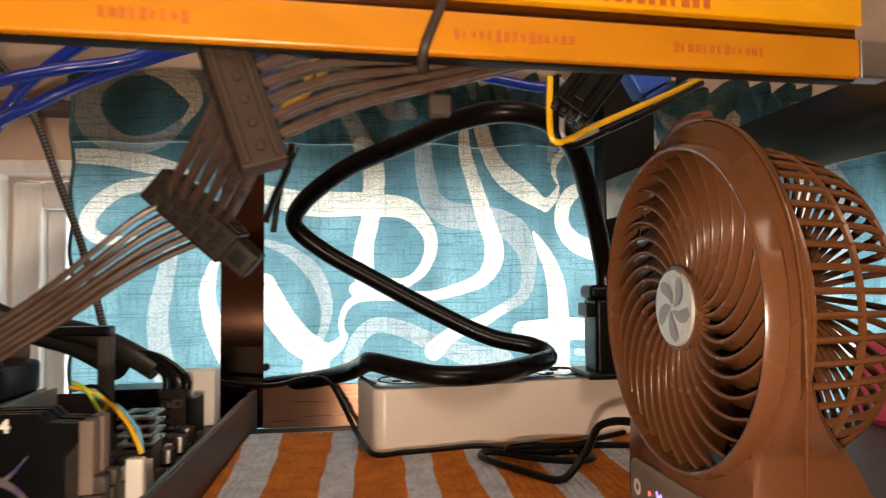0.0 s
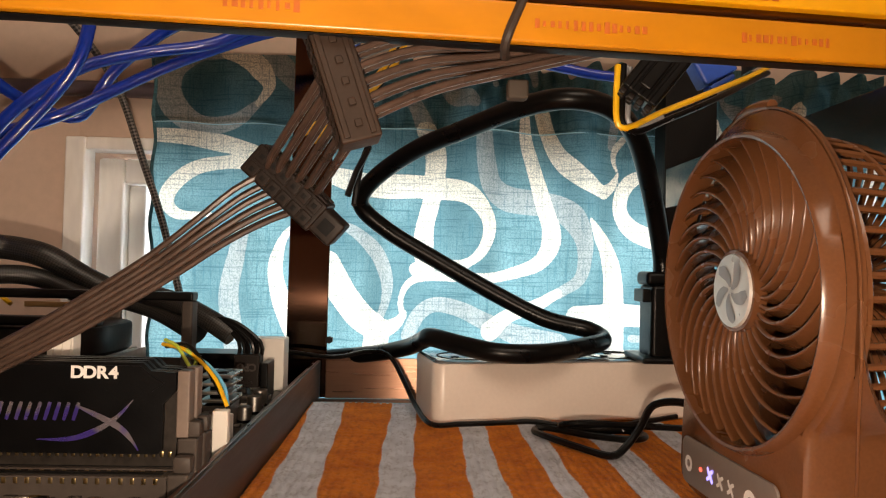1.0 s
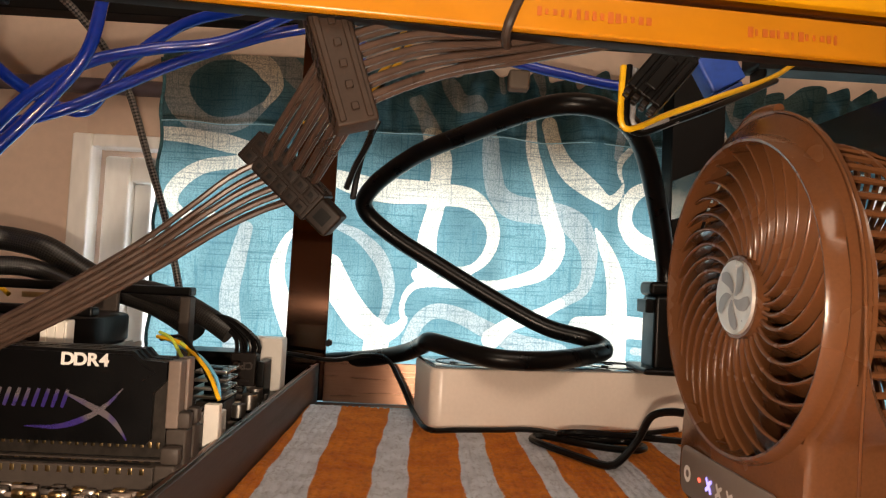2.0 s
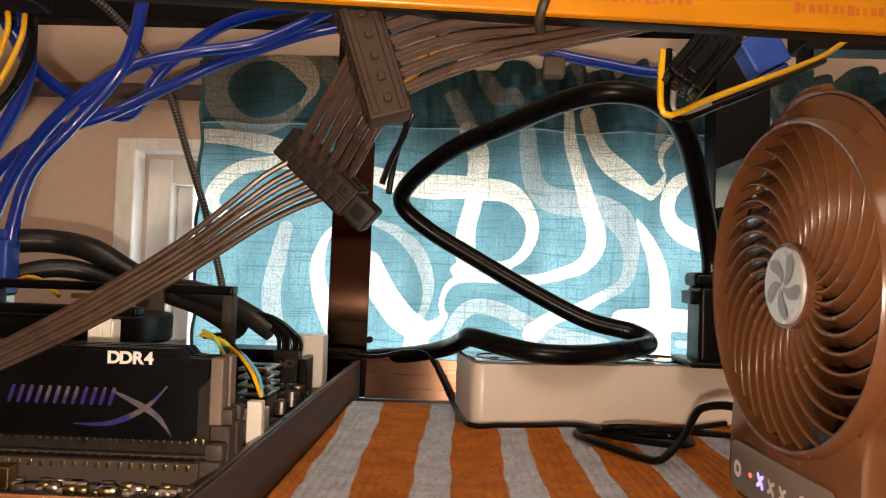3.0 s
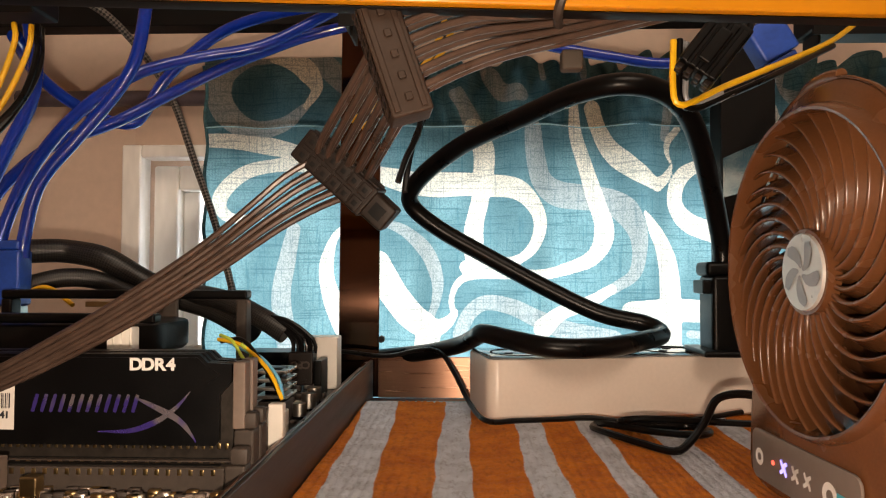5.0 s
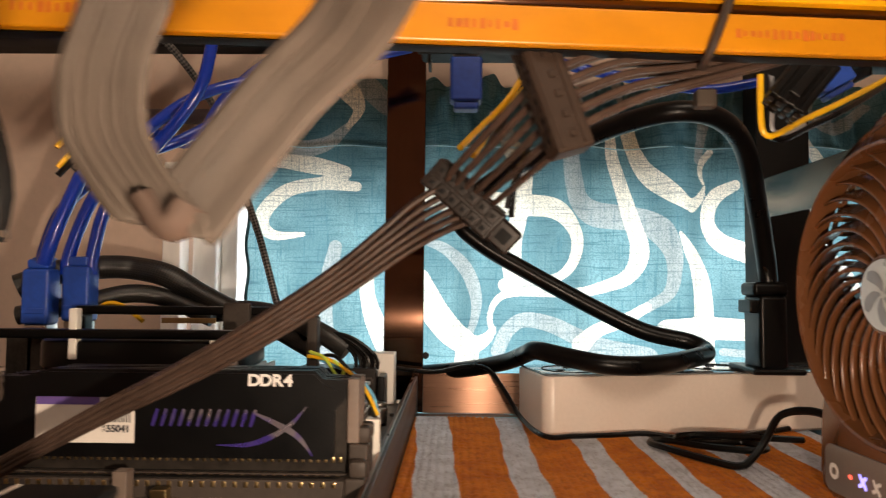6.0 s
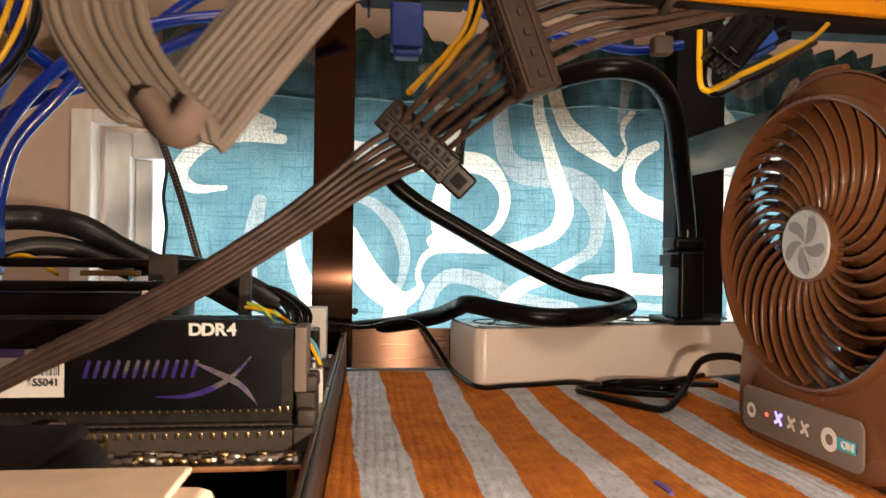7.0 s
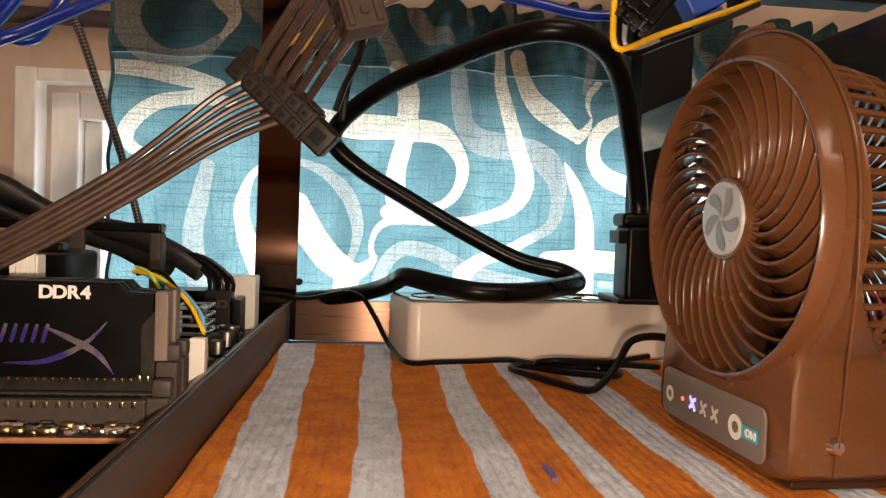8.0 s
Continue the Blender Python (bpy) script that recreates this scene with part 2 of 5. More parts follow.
def mat_material():
    """Coarse woven cotton: rust and grey stripes, ribs across them."""
    m, n, l, b = nodes_of("woven_striped_cotton")
    stripe = n.new("ShaderNodeAttribute")
    stripe.attribute_name = "stripe"
    tc, mp = n.new("ShaderNodeTexCoord"), n.new("ShaderNodeMapping")
    mp.inputs["Scale"].default_value = (420, 190, 420)
    l.new(tc.outputs["Object"], mp.inputs["Vector"])
    tuft, fuzz, blot = (n.new("ShaderNodeTexNoise") for _ in range(3))
    l.new(mp.outputs[0], tuft.inputs["Vector"])
    tuft.inputs["Scale"].default_value, tuft.inputs["Detail"].default_value = 1.0, 3
    for k, s in ((fuzz, 1100.0), (blot, 70.0)):
        l.new(tc.outputs["Object"], k.inputs["Vector"])
        k.inputs["Scale"].default_value, k.inputs["Detail"].default_value = s, 4
    edge = math_node(n, "ADD", stripe.outputs["Fac"], math_node(n, "MULTIPLY", math_node(n, "SUBTRACT", fuzz.outputs["Fac"], 0.5), 2.2))
    rust = mix_color(n, step(n, blot.outputs["Fac"], 0.3, 0.7), (0.45, 0.115, 0.0025), (0.60, 0.180, 0.0045))
    grey = mix_color(n, step(n, blot.outputs["Fac"], 0.3, 0.7), (0.46, 0.48, 0.55), (0.61, 0.64, 0.72))
    col = mix_color(n, step(n, edge, -0.35, 0.35), rust, grey)
    col = mix_color(n, math_node(n, "MULTIPLY", step(n, tuft.outputs["Fac"], 0.5, 0.32), 0.25), col, (0.05, 0.02, 0.008))
    col = mix_color(n, math_node(n, "MULTIPLY", step(n, fuzz.outputs["Fac"], 0.70, 0.8), 0.10), col, (0.75, 0.55, 0.38))
    l.new(col, b.inputs["Base Color"])
    b.inputs["Roughness"].default_value = 0.95
    b.inputs["Specular IOR Level"].default_value = 0.2
    b.inputs["Sheen Weight"].default_value = 0.04
    both = math_node(n, "ADD", tuft.outputs["Fac"], math_node(n, "MULTIPLY", fuzz.outputs["Fac"], 0.35))
    bp = n.new("ShaderNodeBump")
    bp.inputs["Strength"].default_value, bp.inputs["Distance"].default_value = 0.8, 0.0018
    l.new(both, bp.inputs["Height"]), l.new(bp.outputs[0], b.inputs["Normal"])
    return m


def sleeve_material(name, glint):
    """Braided black sleeving; its criss-cross glint is painted into the colour as paler checks."""
    m, n, l, b = nodes_of(name)
    uv, mp, ch = n.new("ShaderNodeTexCoord"), n.new("ShaderNodeMapping"), n.new("ShaderNodeTexChecker")
    mp.inputs["Rotation"].default_value = (0, 0, radians(45))
    l.new(uv.outputs["UV"], mp.inputs["Vector"]), l.new(mp.outputs[0], ch.inputs["Vector"])
    ch.inputs["Scale"].default_value = 1.0
    ch.inputs["Color1"].default_value, ch.inputs["Color2"].default_value = (0.003, 0.003, 0.003, 1), (glint, glint * 0.9, glint * 0.8, 1)
    l.new(ch.outputs[0], b.inputs["Base Color"])
    b.inputs["Roughness"].default_value = 0.4
    bp = n.new("ShaderNodeBump")
    bp.inputs["Strength"].default_value, bp.inputs["Distance"].default_value = 0.6, 0.0004
    l.new(ch.outputs["Fac"], bp.inputs["Height"]), l.new(bp.outputs[0], b.inputs["Normal"])
    return m


M_CURTAIN, M_MAT = curtain_material(), mat_material()
M_SLEEVE, M_LEAD = sleeve_material("braided_sleeve", 0.028), sleeve_material("glinting_braid", 0.16)


# ---- building helpers ----
def thing(name, label, category, group="", at=(0, 0, 0), turn=0.0):
    ob = new(name)
    ob.empty_display_size = 0.01
    ob.matrix_world = pose(*at, 0, 0, turn)
    return tagged(ob, label, category, group)


def part(name, bm, material, parent=None, label="", smooth=True):
    me = bpy.data.meshes.new(name)
    bm.to_mesh(me)
    bm.free()
    me.materials.append(material)
    if smooth:
        me.shade_smooth()
        areas = [p.area for p in me.polygons]
        if max(areas) > 0.1 * sum(areas) and max(p.loop_total for p in me.polygons) <= 4:
            # bevelled blocks: the large faces stay flat, the bevels turn
            normals = [Vector() for _ in me.vertices]
            for p in me.polygons:
                for k in p.vertices:
                    normals[k] += p.normal * p.area
            me.normals_split_custom_set_from_vertices([v.normalized() for v in normals])
        else:
            me.set_sharp_from_angle(angle=radians(38))
    ob = new(name, me)
    ob.parent = parent
    return tagged(ob, label)


def structure(name, bm, material, label, category):
    return tagged(part(name, bm, material, None, label), "", category, "", "structure")


def box(bm, lo, hi, bevel=0.0, m=None, seg=2):
    """A block between two corners, with rounded edges."""
    c = [(a + b) / 2 for a, b in zip(lo, hi)]
    s = [b - a for a, b in zip(lo, hi)]
    g = bmesh.ops.create_cube(bm, size=1.0, matrix=Matrix.Translation(c) @ Matrix.Diagonal((*s, 1)))
    if bevel:
        edges = list({e for v in g["verts"] for e in v.link_edges})
        r = bmesh.ops.bevel(bm, geom=edges, offset=bevel, segments=seg, affect="EDGES", profile=0.5)
        verts = list({v for f in r["faces"] for v in f.verts} | {v for v in g["verts"] if v.is_valid})
    else:
        verts = g["verts"]
    if m is not None:
        bmesh.ops.transform(bm, matrix=m, verts=verts)
    return bm


def block(lo, hi, bevel=0.0, m=None, seg=2):
    return box(bmesh.new(), lo, hi, bevel, m, seg)


def cyl(bm, r, depth, m, r2=None, seg=24):
    bmesh.ops.create_cone(bm, cap_ends=True, segments=seg, radius1=r, radius2=r if r2 is None else r2, depth=depth, matrix=m)
    return bm


def spline(pts, step_len=0.004):
    """Points along a smooth curve through pts."""
    p = [Vector(q) for q in pts]
    p = [p[0] * 2 - p[1]] + p + [p[-1] * 2 - p[-2]]
    out = []
    for i in range(1, len(p) - 2):
        a, b, c, d = p[i - 1:i + 3]
        k = max(2, int((c - b).length / step_len))
        for j in range(k):
            t = j / k
            out.append(0.5 * (2 * b + (c - a) * t + (2 * a - 5 * b + 4 * c - d) * t * t + (3 * b - a - 3 * c + d) * t ** 3))
    return out + [p[-2]]


def tube(pts, r, seg=10, step_len=0.004, flat=1.0, uv=0.0, bm=None):
    """A round cable along a smooth curve through pts."""
    bm = bm or bmesh.new()
    line = spline(pts, step_len)
    up = Vector((0.13, 0.2, 1)).normalized()
    rings = []
    for i, q in enumerate(line):
        d = (line[min(i + 1, len(line) - 1)] - line[max(i - 1, 0)]).normalized()
        side = d.cross(up)
        side = side.normalized() if side.length > 1e-4 else d.orthogonal().normalized()
        up = side.cross(d).normalized()
        rings.append([bm.verts.new(q + (side * math.cos(2 * math.pi * k / seg) + up * math.sin(2 * math.pi * k / seg) * flat) * r) for k in range(seg)])
    layer = bm.loops.layers.uv.verify() if uv else None
    for i in range(len(rings) - 1):
        for k in range(seg):
            f = bm.faces.new((rings[i][k], rings[i][(k + 1) % seg], rings[i + 1][(k + 1) % seg], rings[i + 1][k]))
            if uv:
                for lp, (a, b) in zip(f.loops, ((i, k), (i, k + 1), (i + 1, k + 1), (i + 1, k))):
                    lp[layer].uv = (b * uv * 12 / seg, a * uv * 12 / seg * step_len / (2 * math.pi * r / seg))
    bm.faces.new(rings[0][::-1]), bm.faces.new(rings[-1])
    return bm


def text_mesh(name, words, size, depth, material, parent, m, label=""):
    """Raised lettering in the built-in font."""
    cu = bpy.data.curves.new(name, "FONT")
    cu.offset = size * 0.035
    cu.body, cu.size, cu.extrude, cu.align_x, cu.align_y = words, size, depth, "CENTER", "CENTER"
    tmp = new(name + "_curve", cu)
    bpy.context.view_layer.update()
    me = bpy.data.meshes.new_from_object(tmp.evaluated_get(bpy.context.evaluated_depsgraph_get()))
    bpy.data.objects.remove(tmp)
    me.materials.clear()
    me.materials.append(material)
    ob = new(name, me)
    ob.parent = parent
    ob.matrix_basis = m
    return tagged(ob, label)


def prism(outline, depth, m=None):
    """A flat shape in x and z, given thickness along y."""
    bm = bmesh.new()
    a = [bm.verts.new((x, 0, z)) for x, z in outline]
    b = [bm.verts.new((x, depth, z)) for x, z in outline]
    n = len(a)
    bm.faces.new(a), bm.faces.new(b[::-1])
    for i in range(n):
        bm.faces.new((a[(i + 1) % n], a[i], b[i], b[(i + 1) % n]))
    bmesh.ops.recalc_face_normals(bm, faces=bm.faces)
    if m is not None:
        bm.transform(m)
    return bm


def stroke(pts, widths, depth, m=None):
    """A flat band along a curve in x and z, with a width that changes."""
    line = [Vector((x, 0, z)) for x, z in pts]
    line = spline(line, 0.0015)
    n, left, right = len(line), [], []
    for i, q in enumerate(line):
        d = (line[min(i + 1, n - 1)] - line[max(i - 1, 0)]).normalized()
        s = i / (n - 1) * (len(widths) - 1)
        k = min(int(s), len(widths) - 2)
        w = widths[k] + (widths[k + 1] - widths[k]) * (s - k)
        o = Vector((-d.z, 0, d.x)) * w / 2
        left.append((q + o)), right.append((q - o))
    bm = bmesh.new()
    for side in (0.0, depth):
        va = [bm.verts.new(p + Vector((0, side, 0))) for p in left]
        vb = [bm.verts.new(p + Vector((0, side, 0))) for p in right]
        for i in range(n - 1):
            bm.faces.new((va[i], va[i + 1], vb[i + 1], vb[i]))
    bmesh.ops.recalc_face_normals(bm, faces=bm.faces)
    if m is not None:
        bm.transform(m)
    return bm


# ---- the room ----
WY = 0.625          # the wall with the window
WX0, WX1, WZ0, WZ1 = -0.294, 0.90, -0.55, 0.204
structure("wall_north_left", block((-1.5, WY, -0.75), (WX0, WY + 0.16, 1.75)), M_WALL, "warm beige painted plaster wall beside the window", "wall")
structure("wall_north_right", block((WX1, WY, -0.75), (1.7, WY + 0.16, 1.75)), M_WALL, "warm beige painted plaster wall beside the window", "wall")
structure("wall_north_above", block((WX0, WY, WZ1), (WX1, WY + 0.16, 1.75)), M_WALL, "warm beige painted plaster wall above the window", "wall")
structure("wall_north_below", block((WX0, WY, -0.75), (WX1, WY + 0.16, WZ0)), M_WALL, "warm beige painted plaster wall below the window", "wall")
structure("wall_west", block((-1.66, -1.8, -0.75), (-1.5, WY + 0.16, 1.75)), M_WALL, "beige painted side wall of the room", "wall")
structure("wall_east", block((1.7, -1.8, -0.75), (1.86, WY + 0.16, 1.75)), M_WALL, "beige painted side wall of the room", "wall")
structure("wall_south", block((-1.66, -1.96, -0.75), (1.86, -1.8, 1.75)), M_WALL, "beige painted wall behind the table", "wall")
structure("ceiling", block((-1.66, -1.96, 1.75), (1.86, WY + 0.16, 1.87)), M_CEIL, "plain white painted ceiling", "ceiling")
structure("floor", block((-1.66, -1.96, -0.83), (1.86, WY + 0.16, -0.75)), M_FLOOR, "beige tiled floor of the room", "floor")
structure("backdrop", block((-2.5, 2.4, -1.6), (3.5, 2.42, 2.2)), M_SKY, "bright hazy sky outside the window", "sky")

win = tagged(new("window_1"), "white painted wooden window behind the curtain", "window", "", "structure")
part("architrave", block((WX0 - 0.004, WY - 0.018, WZ0), (WX0 + 0.014, WY + 0.004, WZ1 + 0.006), 0.002), M_WOODWHITE, win)
part("architrave", block((WX0 + 0.014, WY - 0.018, WZ1 - 0.006), (WX1, WY + 0.004, WZ1 + 0.006), 0.002), M_WOODWHITE, win)
part("sash_frame", block((WX0 + 0.016, WY + 0.004, WZ0), (WX0 + 0.040, WY + 0.034, WZ1 - 0.010), 0.003), M_WOODWHITE, win)
part("sash_frame", block((WX0 + 0.040, WY + 0.004, WZ1 - 0.034), (WX1, WY + 0.034, WZ1 - 0.010), 0.003), M_WOODWHITE, win)
part("inner_frame", block((WX0 + 0.040, WY + 0.016, WZ0), (WX0 + 0.056, WY + 0.046, WZ1 - 0.034), 0.002), M_WOODWHITE, win)
part("window_sill", block((WX0, WY - 0.03, WZ0 - 0.03), (WX1, WY + 0.16, WZ0), 0.004), M_WOODWHITE, win)

structure("tabletop", block((-0.75, -0.75, -0.046), (0.95, 0.560, -0.012), 0.003), M_TABLE, "dark wooden tabletop under the metal rack", "table")
table = thing("table_base", "dark wooden legs under the tabletop", "table")
for sx in (-0.68, 0.82):
    for sy in (-0.68, 0.48):
        part("leg", block((sx, sy, -0.75), (sx + 0.06, sy + 0.06, -0.047), 0.004), M_TABLE, table)

# ---- the metal rack ----
rack = thing("metal_rack", "rack of brushed brown steel angle holding computer parts on the table", "rack")
part("shelf_plate", block((-0.42, 0.02, -0.0112), (0.27, 0.538, -0.0062), 0.0005), M_TRAY, rack)


def post(x0, x1, y, z0, z1, finish):
    """An upright of folded steel angle."""
    bm = block((x0, y, z0), (x1, y + 0.0022, z1), 0.0006)
    box(bm, (x0, y + 0.0022, z0), (x0 + 0.0022, y + 0.026, z1), 0.0006)
    for v in bm.verts:
        v.co.y += 0.0245 * (v.co.z - 0.07) if finish is M_STEEL else 0.0
    ob = part("post", bm, finish, rack, smooth=False)
    uv = ob.data.uv_layers.new(name="UVMap")
    for lp in ob.data.loops:
        p = ob.data.vertices[lp.vertex_index].co
        uv.data[lp.index].uv = (p.x + p.y * 0.3, p.z)
    return ob


post(-0.0845, -0.0520, 0.541, -0.006, 0.34, M_STEEL)
post(0.2210, 0.2640, 0.541, -0.006, 0.34, M_BLACKSTEEL)
post(-0.47, -0.44, 0.541, -0.006, 0.34, M_STEEL)
part("back_lip", block((-0.0520, 0.5365, -0.006), (0.0285, 0.5385, 0.0265), 0.0006), M_STEEL_H, rack)
part("lip_fold", tube([(0.0300, 0.5360, -0.006), (0.0300, 0.5360, 0.010), (0.0300, 0.5360, 0.0265)], 0.0030, 12), M_STEEL_H, rack)
part("back_lip", block((0.0320, 0.5365, -0.006), (0.2200, 0.5385, 0.0265), 0.0006), M_STEEL_H, rack)
part("side_rail", block((0.2215, 0.03, 0.153), (0.2237, 0.540, 0.185), 0.0006), M_RAILSTEEL, rack)
part("top_beam", block((-0.48, 0.5445, 0.2975), (0.27, 0.5655, 0.3395), 0.001), M_BLACKSTEEL, rack, "black painted top beam")
for bx in (-0.088, 0.212):
    bm = cyl(bmesh.new(), 0.0036, 0.004, pose(bx + 0.001, 0.5425, 0.2985, 90), seg=6)
    part("bolt", bm, M_BLACKSTEEL, rack)
part("bolt", cyl(bmesh.new(), 0.003, 0.005, pose(-0.0500, 0.5400, 0.040, 90), seg=6), M_BLACKSTEEL, rack)

# tray that carries the motherboard
tray = thing("motherboard_tray", "shallow dark steel tray with upright edges, holding a motherboard", "tray")
part("side_wall", block((-0.0580, 0.06, -0.006), (-0.0560, 0.5360, 0.0240), 0.0006), M_TRAY, tray)
part("side_wall_fold", block((-0.0600, 0.06, 0.0232), (-0.0580, 0.5360, 0.0244), 0.0004), M_STEEL_H, tray)
part("tray_floor", block((-0.42, 0.06, -0.0060), (-0.0600, 0.5360, -0.0040), 0.0004), M_BLACKSTEEL, tray)
part("back_wall", block((-0.42, 0.5368, -0.0040), (-0.0860, 0.5388, 0.0240), 0.0005), M_TRAY, tray)

# the cloth under the fan and the power strip
def cloth():
    xs, ys = np.arange(-0.0555, 0.2205, 0.0008), np.arange(0.03, 0.4935, 0.0016)
    rng = np.random.default_rng(4)
    edges = [(-0.0455, -0.0230), (0.0030, 0.0205), (0.0475, 0.0645), (0.0865, 0.0995), (0.1245, 0.1430), (0.1700, 0.1880), (0.2080, 0.2300)]
    waves = rng.uniform(0, 6.28, (len(edges), 2, 2))
    X, Y = np.meshgrid(xs, ys, indexing="ij")
    stripe = np.full(X.shape, -9.0)
    for (a, b), w in zip(edges, waves):
        wob = 0.0008 * np.sin(Y * 37 + w[0, 0]) + 0.0004 * np.sin(Y * 140 + w[0, 1])
        wob2 = 0.0008 * np.sin(Y * 33 + w[1, 0]) + 0.0004 * np.sin(Y * 120 + w[1, 1])
        bend = (Y - 0.30) * (-0.045 if a < 0 else 0.0)
        stripe = np.maximum(stripe, np.minimum(X - (a + wob + bend), (b + wob2 + bend) - X) * 1000)
    drift = 0.0004 * np.sin(Y * 43 + X * 90) + 0.0002 * np.sin(Y * 171)
    knots = 0.00014 * np.sin(Y / 0.0062 * 6.283 + 7.0 * np.sin(np.floor((X + drift) / 0.0046) * 12.9))
    rib = np.sqrt(np.abs(np.sin((X + drift) / 0.0046 * math.pi))) * 0.0011 - 0.0006 + knots + rng.normal(0, 0.00007, X.shape) + np.sin(Y * 31 + X * 17) * 0.0006 + np.sin(Y * 90 - X * 60) * 0.0002
    Z = rib - 0.0012
    nx, ny = X.shape
    verts = [(float(X[i, j]), float(Y[i, j]), float(Z[i, j])) for i in range(nx) for j in range(ny)]
    faces = [(i * ny + j, (i + 1) * ny + j, (i + 1) * ny + j + 1, i * ny + j + 1) for i in range(nx - 1) for j in range(ny - 1)]
    # a skirt gives the cloth its thickness
    rim = [i * ny for i in range(nx)] + [(nx - 1) * ny + j for j in range(1, ny)] + [i * ny + ny - 1 for i in range(nx - 2, -1, -1)] + [j for j in range(ny - 2, 0, -1)]
    base = len(verts)
    verts += [(verts[k][0], verts[k][1], -0.0060) for k in rim]
    faces += [(rim[k], base + k, base + (k + 1) % len(rim), rim[(k + 1) % len(rim)]) for k in range(len(rim))]
    me = bpy.data.meshes.new("striped_cloth")
    me.from_pydata(verts, [], faces)
    at = me.attributes.new("stripe", "FLOAT", "POINT")
    values = np.concatenate([stripe.ravel(), stripe.ravel()[rim]])
    at.data.foreach_set("value", values.astype(np.float32))
    me.materials.append(M_MAT)
    me.shade_smooth()
    ob = tagged(new("striped_cloth", me), "coarse woven cloth with rust and grey stripes on the shelf", "cloth")
    part("hem", tube([(-0.0555, 0.4955, -0.0035), (0.05, 0.4960, -0.0035), (0.15, 0.4950, -0.0035), (0.2205, 0.4955, -0.0035)], 0.0026, 8, 0.006), M_HEM, ob, "light blue hem")
    return ob


striped = cloth()
mark = tube([(0.0735, 0.222, -0.0002), (0.0742, 0.228, 0.0002), (0.0730, 0.235, 0.0)], 0.0011, 6, 0.002)
tagged(part("thread_tuft", mark, M_VIOLET), "small violet thread tuft lying on the striped cloth", "thread")


# ---- curtain ----
PALE, GAUZE = [], []


def pale(line, widths):
    """A printed band of opaque cream, in millimetres across and up the curtain."""
    PALE.append((line, widths))


def gauze(line, widths):
    """A printed band of thin grey."""
    GAUZE.append((line, widths))


pale([(-28, 170), (12, 171), (41, 170), (63, 164), (78, 149), (82, 133), (75, 115), (59, 103), (37, 101), (18, 98)], (24, 26, 24, 23, 20, 16, 13, 9, 14, 14))
pale([(-58, 179), (-43, 174), (-28, 170)], (17, 21, 24))
pale([(25, 221), (33, 202), (33, 179), (30, 157), (25, 135), (24, 115), (26, 100)], (21, 22, 21, 18, 18, 21, 17))
pale([(111, 238), (113, 214), (119, 194), (125, 175), (131, 155), (137, 136), (136, 119), (127, 106), (110, 98), (86, 92), (57, 92), (32, 92), (15, 88), (7, 78), (5, 66), (8, 56)], (10, 13, 15, 16, 18, 18, 20, 16, 13, 11, 10, 10, 10, 8, 6, 6))
pale([(-60, 100), (-54, 89), (-43, 72), (-28, 55), (-11, 45), (2, 50), (8, 59)], (29, 30, 29, 28, 25, 15, 6))
pale([(-15, 41), (-16, 26), (-15, 9)], (24, 25, 25))
pale([(-82, 137), (-96, 127), (-103, 111), (-105, 92), (-99, 69), (-90, 50), (-80, 30)], (5, 8, 14, 16, 20, 23, 23))
pale([(129, 238), (134, 221), (143, 202), (158, 185), (173, 173), (182, 169)], (17, 17, 18, 20, 18, 13))
pale([(181, 169), (189, 174), (195, 182), (197, 188)], (14, 11, 8, 3))
pale([(197, 188), (192, 198), (193, 208), (201, 218)], (3, 6, 8, 7))
pale([(224, 189), (208, 180), (200, 165), (201, 150), (213, 136), (234, 127)], (11, 15, 16, 17, 20, 21))
pale([(168, 147), (176, 133), (186, 117), (192, 98), (194, 73), (194, 49), (193, 16)], (2, 16, 23, 25, 26, 28, 26))
pale([(161, 60), (187, 61), (229, 60)], (21, 24, 22))
pale([(144, 79), (125, 68), (101, 58), (84, 46)], (10, 13, 14, 21))
pale([(-211, 210), (-184, 209), (-159, 205), (-126, 197)], (14, 16, 18, 15))
pale([(-115, 185), (-148, 187), (-176, 183), (-195, 167), (-200, 152), (-189, 141), (-163, 142)], (10, 13, 14, 15, 16, 10, 5))
pale([(-152, 283), (-135, 280), (-122, 270), (-114, 255), (-123, 239)], (11, 21, 22, 11, 6))
gauze([(-57, 138), (-35, 129), (-17, 112), (-8, 90), (-8, 71), (-14, 52)], (7, 11, 15, 14, 10, 7))
gauze([(75, 219), (77, 197), (83, 174), (97, 163), (119, 159), (139, 157), (153, 148), (163, 130), (165, 112), (161, 92), (145, 79)], (17, 20, 22, 26, 26, 24, 25, 18, 13, 11, 11))
gauze([(12, 39), (21, 58), (35, 67), (57, 64), (79, 54), (110, 41), (144, 34)], (14, 15, 16, 17, 18, 23, 23))
gauze([(-133, 131), (-138, 104), (-143, 74), (-140, 44), (-133, 9)], (13, 18, 21, 23, 23))
gauze([(-123, 239), (-144, 222), (-177, 221), (-198, 239), (-199, 264), (-176, 282), (-152, 283)], (8, 16, 20, 26, 26, 15, 11))
gauze([(-114, 287), (-102, 272), (-89, 259)], (17, 23, 21))
gauze([(33, 278), (40, 266), (49, 253), (65, 247)], (11, 16, 20, 15))
gauze([(9, 249), (17, 239), (25, 221)], (15, 18, 21))
gauze([(198, 277), (193, 238), (189, 211)], (8, 14, 9))
gauze([(114, 283), (120, 266)], (9, 8))
gauze([(82, 285), (85, 263)], (7, 6))
gauze([(213, 40), (234, 39)], (8, 8))
